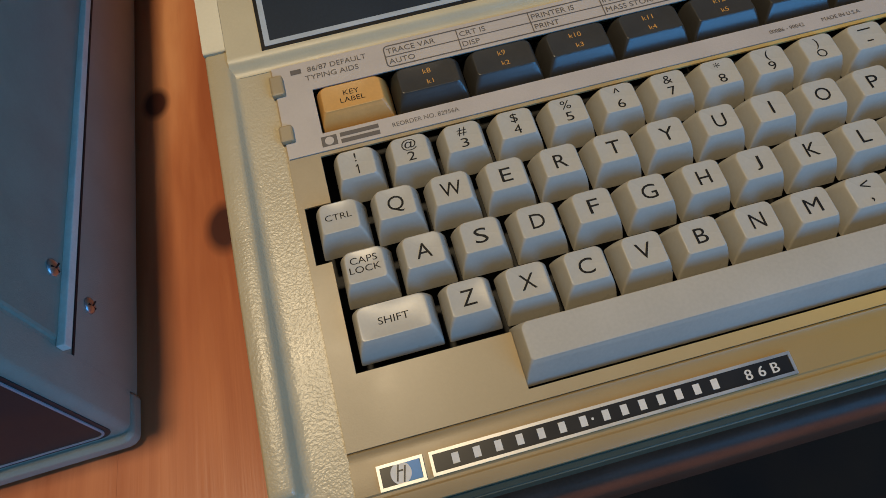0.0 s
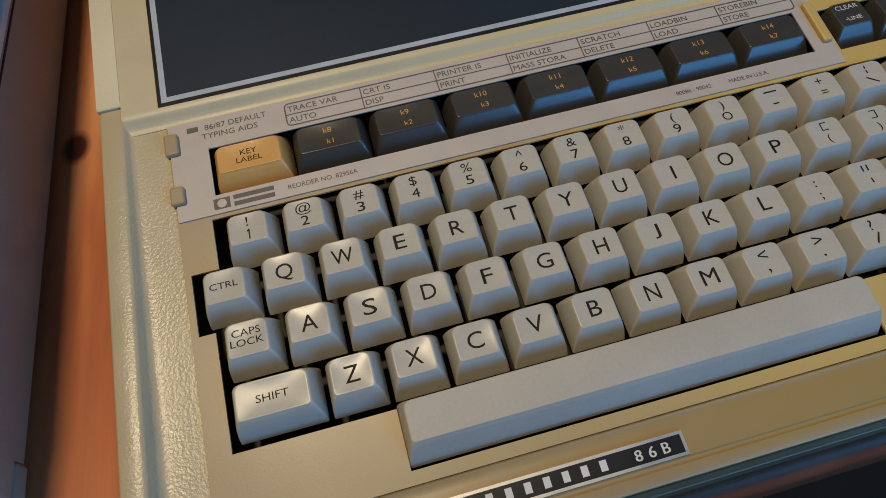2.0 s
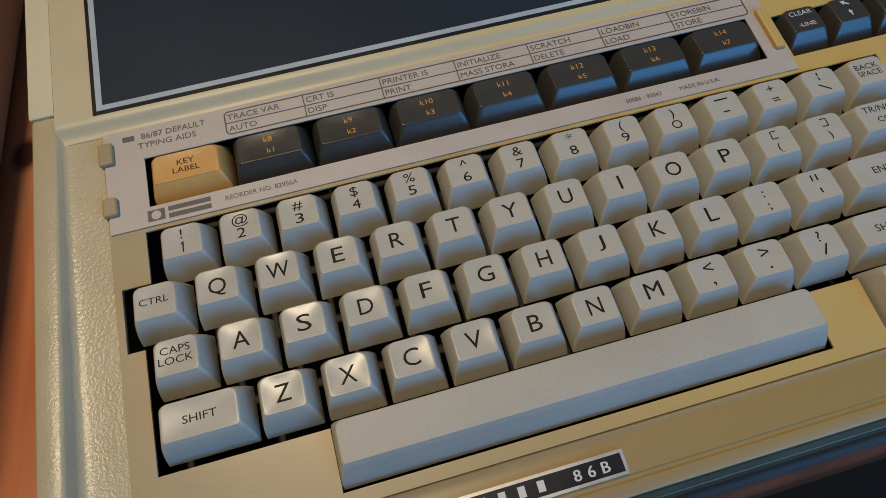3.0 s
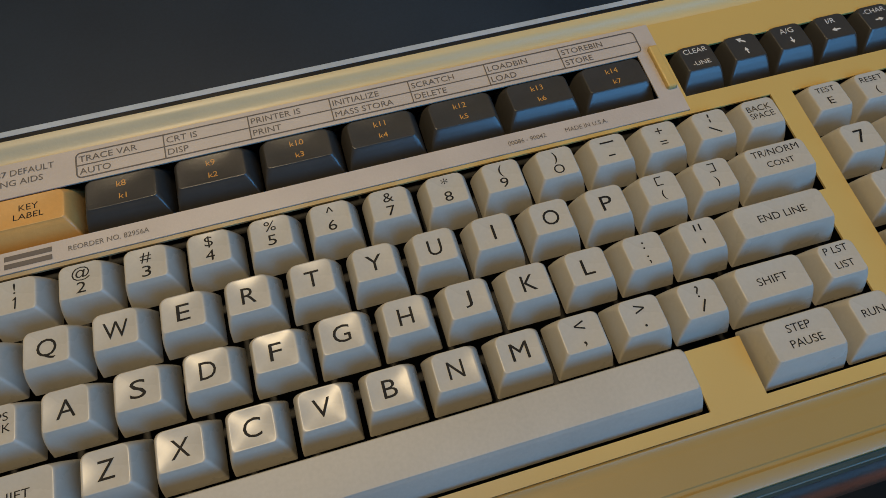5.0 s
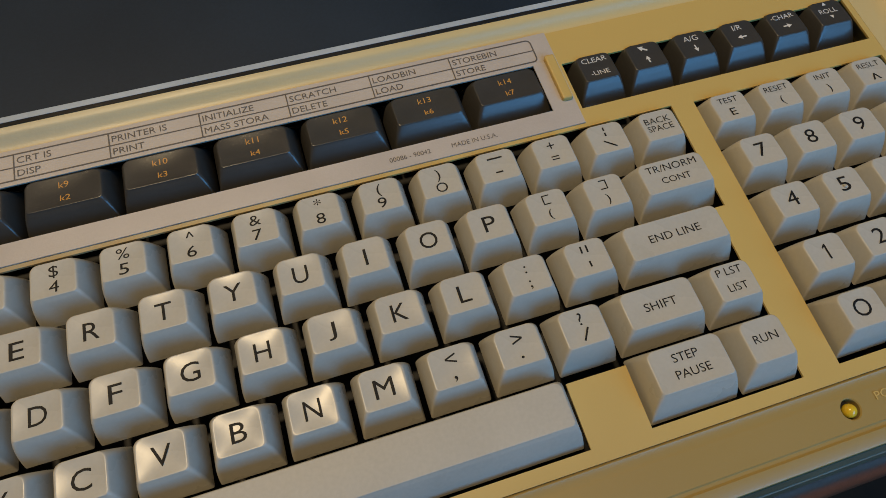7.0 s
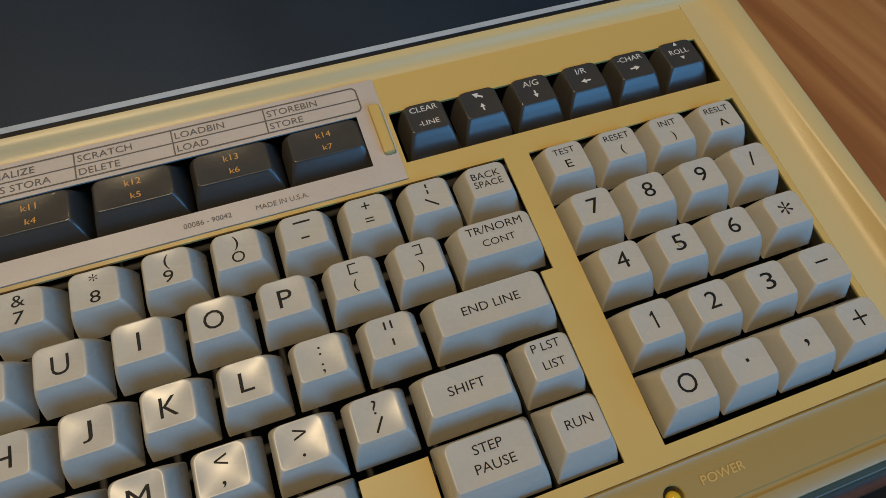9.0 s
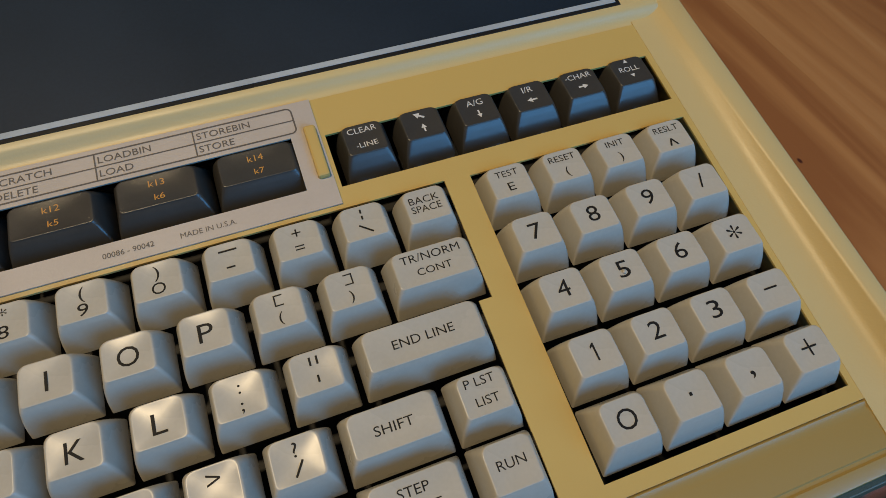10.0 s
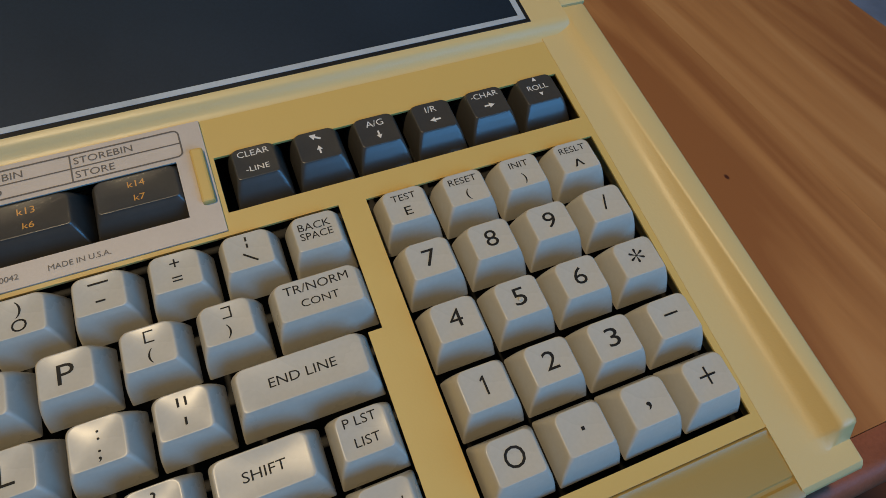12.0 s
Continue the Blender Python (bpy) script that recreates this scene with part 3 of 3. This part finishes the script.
def key(x, y, z, kind, w, lines, ink, label="", skirt=0.0168, shift=-0.0015):
    """One keycap as a part of the computer, its legend as a part of the cap."""
    if (kind, w, skirt) not in CAPS:
        mat = SPACEKEY if w > 2.5 else {"light": KEY, "dark": BLACKKEY, "orange": ORANGEKEY}[kind]
        CAPS[kind, w, skirt] = cap_mesh("keycap" if w < 2.5 else "space_bar", w * U - (0.0016 if kind == "light" else 0.0004 if w > 1 else 0.0018), skirt, w * U - 0.0069, 0.0118 if skirt == 0.0189 else 0.0108, 0.0102 if kind == "light" else 0.0098, mat, DISH if w < 2.5 else -0.00022, shift)
    ob = new("keycap" if w < 2.5 else "space_bar", CAPS[kind, w, skirt])
    ob.parent = computer
    ob.location = (x, y, z)
    if label:
        tagged(ob, label)
    if not lines:
        return ob
    tw, td = w * U - 0.0074, 0.0105
    height = lambda px, py: 0.00005 - DISH * (1 - min(1, (2 * px / tw) ** 2)) * (1 - min(1, (2 * py / td) ** 2))
    for item in lines:
        bm = bmesh.new()
        what, cx, cy, size = item[:4]
        cx, cy, size = cx * MM, cy * MM, size * MM
        if what.startswith("arrow"):
            ink_arrow(bm, cx, cy, size, radians(float(what[5:])), height)
        elif what.startswith("bar"):
            ink_bar(bm, cx, cy, size, 0.00055, height, radians(float(what[3:] or 0)))
        elif what.startswith("tri"):
            k = 1 if what.endswith("up") else -1
            ink_poly(bm, [(cx - size / 2, cy - k * size * 0.4), (cx + size / 2, cy - k * size * 0.4), (cx, cy + k * size * 0.5)], height)
        elif what == "one":
            x0, h, t = cx + 0.0003, size / 2, 0.055 * size
            ink_poly(bm, [(x0 + t, cy - h), (x0 + t, cy + h), (x0 - 0.4 * t, cy + h), (x0 - 0.20 * size, cy + 0.66 * h), (x0 - 0.20 * size, cy + 0.44 * h), (x0 - t, cy + 0.62 * h), (x0 - t, cy - h)], height)
        elif what.startswith("square"):
            k, e, t = (1 if what.endswith("open") else -1), size / 2, 0.00018
            ink_poly(bm, [(cx - k * 0.0012, cy - e - t), (cx + k * 0.0012, cy - e - t), (cx + k * 0.0012, cy - e + t), (cx - k * 0.0008, cy - e + t),
                          (cx - k * 0.0008, cy + e - t), (cx + k * 0.0012, cy + e - t), (cx + k * 0.0012, cy + e + t), (cx - k * 0.0012, cy + e + t)], height)
        else:
            wide = item[4] if len(item) > 4 else 1.1
            if what in WIDTHS:
                xs = [p[0] for p in text_mesh(what, size)[0]]
                wide = WIDTHS[what] * size / (max(xs) - min(xs))
            letter(bm, what, cx, cy, size, height, wide)
        part("legend", bm, ink, ob)
    return ob


ROW = {1: (2 * U, -0.0012), 2: (U, 0.0), 3: (0.0, 0.0), 4: (-U, 0.0), 5: (-2 * U + 0.0009, 0.0)}


def light_key(row, x, w, lines, label=""):
    y, z = ROW[row]
    if row == 5:
        return key(x * U, y, z, "light", w, lines, INK, label, 0.0189, -0.0020)
    return key(x * U, y, z, "light", w, lines, INK, label)


BIG = 5.5
# number row
for i, (up, lo) in enumerate(zip("!@#$%^&*()", "1234567890")):
    low = {"1": ("one", 0, -2.3, 3.9), "0": ("O", 0, -2.3, 3.7, 1.0)}.get(lo, (lo, 0, -2.3, 3.9, 1.25))
    light_key(1, i, 1, [(up, 0, 2.6, 3.5, 1.2), low], "light grey key with digit %s" % lo)
light_key(1, 10, 1, [("bar", 0, 3.0, 5.0), ("bar", 0, -2.2, 2.4)])
light_key(1, 11, 1, [("+", 0, 2.6, 3.6), ("=", 0, -2.2, 3.6)])
light_key(1, 12, 1, [("bar90", 0, 3.6, 1.3), ("bar90", 0, 1.6, 1.3), ("bar-40", 0.2, -2.2, 4.6)])
light_key(1, 13, 1, [("BACK", -0.2, 2.1, 2.4, 1.1), ("SPACE", -0.2, -0.9, 2.4, 1.0)], "light grey backspace key")
# upper letter row
light_key(2, -0.5, 1, [("CTRL", -0.3, 0.3, 2.3, 1.2)], "light grey control key")
for i, ch in enumerate("QWERTYUIOP"):
    light_key(2, 0.5 + i, 1, [(ch, 0, 0, BIG)], "light grey key with letter %s" % ch)
light_key(2, 10.5, 1, [("square_open", 0.3, 2.6, 2.8), ("(", 0, -2.0, 3.1)])
light_key(2, 11.5, 1, [("square_shut", 0.3, 2.6, 2.8), (")", 0, -2.0, 3.1)])
light_key(2, 12.75, 1.5, [("TR/NORM", 0, 3.0, 2.5, 1.15), ("CONT", 0, -1.4, 2.3, 1.12)], "wide light grey key reading TR/NORM and CONT")
# home row
light_key(3, -0.25, 1, [("CAPS", -0.2, 2.2, 2.4, 1.18), ("LOCK", -0.2, -1.0, 2.4, 1.18)], "light grey caps lock key")
for i, ch in enumerate("ASDFGHJKL"):
    light_key(3, 0.75 + i, 1, [(ch, 0, 0, BIG)], "light grey key with letter %s" % ch)
light_key(3, 9.75, 1, [(":", 0.2, 2.4, 3.6), (";", 0.2, -2.2, 3.6)])
light_key(3, 10.75, 1, [("bar90", -0.9, 2.8, 2.2), ("bar90", 0.9, 2.8, 2.2), ("bar90", 0.2, -2.0, 1.9)])
light_key(3, 12.25, 2, [("END LINE", 0, 0.1, 2.6, 1.12)], "double-width light grey end-line key")
# lower letter row
light_key(4, 0.0, 1.5, [("SHIFT", 0, -0.1, 2.4, 1.2)], "wide light grey shift key")
for i, ch in enumerate("ZXCVBNM"):
    light_key(4, 1.25 + i, 1, [(ch, 0, 0, BIG)], "light grey key with letter %s" % ch)
for i, (upper, lower_sign) in enumerate(((("<", 0, 2.2, 4.2, 1.15), (",", 0, -1.2, 4.6)), ((">", 0, 2.2, 4.2, 1.15), (".", 0, -1.2, 4.6)), (("?", 0, 2.4, 3.7), ("bar58", 0.1, -2.2, 4.2)))):
    light_key(4, 8.25 + i, 1, [upper, lower_sign])
light_key(4, 11.5, 1.5, [("SHIFT", 0, -0.1, 2.6, 1.15)], "wide light grey shift key")
light_key(4, 12.75, 1, [("P LST", -0.2, 3.3, 2.4), ("LIST", 0.3, -1.8, 2.4)])
# bottom row
light_key(5, 5.76, 8.05, [], "long light grey space bar")
light_key(5, 11.5, 1.5, [("STEP", -0.3, 2.6, 2.5, 1.12), ("PAUSE", 0.2, -1.9, 2.5, 1.12)], "wide light grey step and pause key")
light_key(5, 12.75, 1, [("RUN", 0, 0.6, 2.5, 1.12)], "light grey run key")

# number pad
PAD = [[("TEST", "E"), ("RESET", "("), ("INIT", ")"), ("RESLT", "^")], ["7", "8", "9", "/"], ["4", "5", "6", "*"], ["1", "2", "3", "-"], ["0", ".", ",", "+"]]
for r, row in enumerate(PAD):
    y, z = ROW[r + 1]
    for i, what in enumerate(row):
        x = 0.2744 + 0.01872 * i
        if r == 0:
            lines = [(what[0], 0, 2.9, 2.2, 1.15), (what[1], 0, -1.8 if what[1] != "^" else -3.2, 3.1 if what[1] != "^" else 5.2)]
        elif what == "-":
            lines = [("bar", 0, 0.7, 4.3)]
        elif what == "+":
            lines = [("bar", 0, 0.5, 4.8), ("bar90", 0, 0.5, 4.8)]
        elif what == "/":
            lines = [("bar72", 0, 0.5, 5.2)]
        elif what == ".":
            lines = [("bar", 0, 0.0, 0.9), ("bar", 0, 0.38, 0.9)]
        else:
            lines = [{"1": ("one", 0, 0.3, 5.0), "0": ("O", 0, 0.3, 5.5, 1.0)}.get(what, {",": (",", 0, 2.2, 6.2, 1.2), "*": ("*", 0, -0.9, 7.4, 1.1)}.get(what, (what, 0, 0.5, 5.3, 1.22)))]
        cap = key(x, y, z, "light", 1, lines, INK, "light grey number pad key", *((0.0174, -0.0016) if r == 4 else ()))
        if what == "5":
            dot = bmesh.new()
            bmesh.ops.create_uvsphere(dot, u_segments=16, v_segments=8, radius=0.0006)
            for v in dot.verts:
                v.co = Vector((v.co.x - 0.0002, v.co.y - 0.0006, v.co.z * 0.6 - 0.00015))
            part("finding_dot", dot, KEY, cap, smooth=60)

# cursor keys
CURSOR = [[("CLEAR", 0, 3.4, 2.1, 1.1), ("-LINE", 0.2, -2.2, 2.0)], [("arrow150", 0, 3.2, 3.6), ("arrow90", 0.2, -1.6, 3.0)], [("A/G", 0, 3.0, 2.3), ("arrow-90", 0.2, -1.6, 3.0)],
          [("I/R", 0, 3.0, 2.3), ("arrow180", 0.2, -1.4, 3.4)], [("-CHAR", 0, 3.2, 2.1), ("arrow0", 0.2, -1.2, 3.4)], [("tri_up", 0, 4.4, 1.6), ("ROLL", 0, 1.2, 2.1), ("tri_down", 0.2, -1.8, 1.6)]]
for i, lines in enumerate(CURSOR):
    key(0.2374 + 0.01880 * i, 0.0664, -0.0010, "dark", 1, lines, WHITEINK, "charcoal cursor key with white legend", 0.0222, -0.0016)

# soft keys
key(0.0042, 0.0668, -0.0010, "orange", 1.5, [("KEY", 0, 1.6, 2.3, 1.1), ("LABEL", 0, -1.6, 2.3, 1.1)], INK, "wide orange soft-label key", 0.0222, -0.0016)
for i in range(7):
    key(0.0042 + 0.028575 * (i + 1), 0.0668, -0.0010, "dark", 1.5, [("k%d" % (i + 8), 0, 2.5, 2.2), ("k%d" % (i + 1), 0.3, -2.3, 2.2)], ORANGEINK, "wide charcoal soft key with orange legend", 0.0222, -0.0016)

# ---------------------------------------------------------------- overlay card round the soft keys
card = tagged(new("overlay_card"), "pale grey plastic keyboard overlay card with printed command boxes", "overlay card")
card.matrix_world = computer.matrix_world
sheet = plate_with_holes(-0.0224, 0.2248, 0.0466, 0.0855, 0.0007, 0.0012, [(-0.0092, 0.2160, 0.0537, 0.0728)])
part("card_sheet", lie(sheet), CARDMAT, card, "pale grey sheet with a long slot")
up = on_plate(0.00128)
LX, RX, LY, MY, HY = 0.0196, 0.2184, 0.0744, 0.0790, 0.0837
xs = [LX + 0.02815 * i for i in range(7)] + [RX]


def card_line(cx, cy, w, h, rise):
    bm = bmesh.new()
    ink_bar(bm, cx, cy, w, h, on_plate(rise))
    part("box_line", bm, GREYINK, card)


card_line((LX + RX) / 2, MY, RX - LX - 0.0004, 0.0004, 0.00128)
for x in xs[1:-1]:
    card_line(x, (LY + HY) / 2, 0.0004, HY - LY - 0.0004, 0.00131)
bm = bmesh.new()
edges = [[bm.verts.new((x, y, up(x, y))) for x, y in rounded((LX + RX) / 2, (LY + HY) / 2, RX - LX + g, HY - LY + g, 0.0016 + g / 2, 5)] for g in (0.0005, -0.0005)]
for i in range(len(edges[0])):
    k = (i + 1) % len(edges[0])
    bm.faces.new((edges[0][i], edges[0][k], edges[1][k], edges[1][i]))
part("box_outline", bm, GREYINK, card, "dark printed outline with rounded corners")


def printed(text, x0, y, cap, wide=1.0):
    """Lettering that starts at x0."""
    co, _ = text_mesh(text, cap, wide, 0.001)
    bm = bmesh.new()
    letter(bm, text, x0 - min(p[0] for p in co), y, cap, on_plate(0.00131), wide, 0.001)
    part("card_lettering", bm, GREYINK, card)


for x, a, b in zip(xs, ("TRACE VAR", "CRT IS", "PRINTER IS", "INITIALIZE", "SCRATCH", "LOADBIN", "STOREBIN"), ("AUTO", "DISP", "PRINT", "MASS STORA", "DELETE", "LOAD", "STORE")):
    printed(a, x + 0.0009, 0.0814, 0.0024, 1.08)
    printed(b, x + 0.0009, 0.0767, 0.0024, 1.08)
printed("86/87 DEFAULT", -0.0095, 0.0818, 0.0023, 1.05)
printed("TYPING AIDS", -0.0108, 0.0781, 0.0023, 1.08)
printed("REORDER NO. 82956A", 0.0155, 0.0502, 0.0018, 1.0)
printed("00086 - 90042", 0.1585, 0.0500, 0.0017, 1.0)
printed("MADE IN U.S.A.", 0.1792, 0.0500, 0.0017, 1.0)
for x, y, w, h in ((-0.0138, 0.0818, 0.0040, 0.0021), (0.0037, 0.0514, 0.0140, 0.0017), (0.0037, 0.0488, 0.0140, 0.0017)):
    bm = bmesh.new()
    ink_bar(bm, x, y, w, h, up)
    part("printed_bar", bm, GREYINK, card, "plain grey printed bar")
mark = part("card_emblem", lie(box(-0.0101, -0.0045, 0.0481, 0.0522, 0.0012, 0.00126)), GREYINK, card, "small dark emblem with a pale disc")
part("card_emblem_disc", lie(disc(-0.0073, 0.05015, 0.0016, 0.00126, 0.00130)), CARDMAT, mark)

# ---------------------------------------------------------------- grey device standing beside the computer
device = tagged(new("disk_drive_unit"), "grey metal peripheral box with dark framed front", "peripheral")
DX, DZ = -0.1040, TABLE + 0.004
device.matrix_world = pose(DX, -0.004, 0, 0, 0, 1.5) @ Matrix.Translation((-DX, 0, 0))
part("body", box(-0.42, DX, 0.0059, 0.33, DZ + 0.0, DZ + 0.118), BEZEL, device, "grey lower body")
cover = box(-0.4185, DX + 0.0012, 0.0070, 0.332, DZ + 0.0502, DZ + 0.1205)
part("cover", cover, GREYPAINT, device, "blue-grey sheet metal cover", bevel=0.0012)
part("cover_edge", box(DX + 0.0002, DX + 0.0030, 0.0050, 0.331, DZ + 0.0463, DZ + 0.0500), PALELITEDGE, device, "pale folded lower edge of the cover, coloured lighter to look lit", bevel=0.0003)
part("side_groove", box(DX - 0.001, DX + 0.0003, 0.0060, 0.330, DZ + 0.0405, DZ + 0.0416), SHADEBLACK, device, "fine dark groove along the side")
# front bezel with rounded upright edges and a lip at the foot
def upright(outline, y0, y1):
    """An outline in x and z, given depth along y."""
    bm = prism(outline, 0, 1)
    for v in bm.verts:
        v.co = Vector((v.co.x, y0 + (y1 - y0) * v.co.z, v.co.y))
    return bm


def bezel_outline(r):
    pts = [(-0.420, 0.0058), (-0.420, -0.0098 + r)]
    pts += [(-0.420 + r - r * math.cos(radians(a)), -0.0098 + r - r * math.sin(radians(a))) for a in (22, 45, 68)]
    pts += [(-0.420 + r, -0.0098), (DX - r, -0.0098)]
    pts += [(DX - r + r * math.sin(radians(a)), -0.0098 + r - r * math.cos(radians(a))) for a in (15, 30, 45, 60, 75)]
    return pts + [(DX, -0.0098 + r), (DX, 0.0058)]


part("bezel", prism(bezel_outline(0.0034), DZ + 0.0052, DZ + 0.122), BEZEL, device, "grey moulded front bezel", smooth=40)
lip = prism([(-0.4207, 0.0058), (-0.4207, -0.0105), (-0.4180, -0.0132), (DX - 0.0034, -0.0132), (DX - 0.0012, -0.0126), (DX + 0.0004, -0.0112), (DX + 0.0009, -0.0094), (DX + 0.0009, 0.0058)], DZ - 0.0022, DZ + 0.0052)
part("bezel_lip", lip, BEZEL, device, "grey moulded lip at the foot of the bezel", bevel=0.0016, smooth=50)
mid_x, mid_z = (-0.4150 + DX - 0.0036) / 2, DZ + 0.0625
wide = DX - 0.0036 + 0.4150
part("front_panel", upright(rounded(mid_x, mid_z, wide, 0.111, 0.006, 6), -0.0102, -0.0090), MATTEBLACK, device, "black front panel with rounded corners")
outer, inner = rounded(mid_x, mid_z, wide - 0.0034, 0.1076, 0.0048, 6), rounded(mid_x, mid_z, wide - 0.0050, 0.1060, 0.0041, 6)
bm = bmesh.new()
loops = [[bm.verts.new((x, y, z)) for x, z in pts] for pts, y in ((outer, -0.0101), (outer, -0.0106), (inner, -0.0106), (inner, -0.0101))]
for a, b in zip(loops, loops[1:]):
    for i in range(len(a)):
        bm.faces.new((a[i], a[(i + 1) % len(a)], b[(i + 1) % len(a)], b[i]))
part("front_outline", bm, STRIPE, device, "thin pale outline on the front panel")
for y, z, dx in ((0.0308, 0.810, 0.0012), (0.0287, 0.787, 0.0), (0.25, 0.810, 0.0012)):
    scr = bmesh.new()
    bmesh.ops.create_uvsphere(scr, u_segments=20, v_segments=10, radius=0.0032)
    for v in scr.verts:
        v.co.z *= 0.45
    bmesh.ops.transform(scr, matrix=Matrix.Translation((DX + dx, y, z)) @ pose(0, 0, 0, 0, 90, 0), verts=scr.verts)
    screw = part("screw", scr, CHROME, device, "domed steel screw", smooth=60)
    slot = bmesh.new()
    box(-0.0022, 0.0022, -0.0003, 0.0003, 0.00125, 0.00150, slot)
    box(-0.0003, 0.0003, -0.0022, 0.0022, 0.00125, 0.00150, slot)
    bmesh.ops.transform(slot, matrix=Matrix.Translation((DX + dx, y, z)) @ pose(0, 0, 0, 30, 90, 0), verts=slot.verts)
    part("slot", slot, SHADEBLACK, screw)
for x in (-0.39, -0.13):
    for y in (0.03, 0.30):
        part("foot", disc(x, y, 0.008, TABLE, DZ + 0.0002, 16), RUBBER, device, "round black rubber foot")

# ---------------------------------------------------------------- unseen shade caster in a monitor's form, added over the deck, shading the table beside it
monitor = tagged(new("monitor_shade_caster"), "beige monitor-shaped shade caster on a tall stand, added unseen over the computer's deck", "monitor")
DECKTOP = 0.8065 + math.sin(radians(SLOPE)) * 0.25 + math.cos(radians(SLOPE)) * (DROP + INCLINE * 0.25 + 0.0034)
part("stand", box(0.08, 0.28, 0.262, 0.30, DECKTOP + 0.0085, 1.13), BEZEL, monitor, "grey swivel stand", bevel=0.004)
part("housing", box(-0.090, 0.290, 0.1831, 0.47, 1.13, 1.40), DECKMAT, monitor, "beige moulded housing", bevel=0.006)
screen_frame = part("screen_frame", plate_with_holes(-0.090, 0.290, 1.13, 1.40, 0.0, 0.012, [(-0.057, 0.257, 1.165, 1.365)]), DECKMAT, monitor, "beige frame round the screen")
screen_frame.matrix_local = Matrix(((1, 0, 0, 0), (0, 0, 1, 0.170), (0, 1, 0, 0), (0, 0, 0, 1)))
part("screen_glass", box(-0.0565, 0.2565, 0.178, 0.1825, 1.1655, 1.3645), BADGEBLACK, monitor, "dark unlit screen glass")

# ---------------------------------------------------------------- stool beyond the table with a cushion and a purple cloth
stool = tagged(new("stool"), "low stool with a grey-blue cloth cushion beyond the table", "stool")
part("cushion", prism(rounded(1.30, 0.55, 0.46, 0.50, 0.07, 6), 0.405, 0.470), CLOTH, stool, "grey-blue cloth cushion", bevel=0.015, smooth=60)
part("seat", prism(rounded(1.30, 0.55, 0.44, 0.48, 0.07, 6), 0.38, 0.4045), EDGEWOOD, stool, bevel=0.003)
for x in (1.13, 1.47):
    for y in (0.36, 0.74):
        part("leg", disc(x, y, 0.017, 0.0, 0.381, 14), EDGEWOOD, stool)
cloth = bmesh.new()
bmesh.ops.create_grid(cloth, x_segments=24, y_segments=24, size=0.5)
for v in cloth.verts:
    x, y = v.co.x, v.co.y
    v.co = Vector((0.905 + 0.30 * x, 0.56 + 0.5 * y, 0.012 + 0.02 * abs(noise.noise(Vector((5 * x, 6 * y, 0.3))))))
geom = bmesh.ops.extrude_face_region(cloth, geom=cloth.faces[:])
for g in geom["geom"]:
    if isinstance(g, bmesh.types.BMVert):
        g.co.z -= 0.011
tagged(new("purple_cloth", mesh_of("purple_cloth", cloth, PURPLE, 60)), "crumpled dark purple cloth lying on the floor", "cloth")

# ---------------------------------------------------------------- ceiling lamp, source of the warm light
fixture = tagged(new("ceiling_lamp"), "square flush ceiling lamp with a pale shade", "ceiling lamp")
part("mount", box(-0.36, -0.12, -0.10, 0.14, 2.50, 2.60), SHADEMAT, fixture, bevel=0.01)
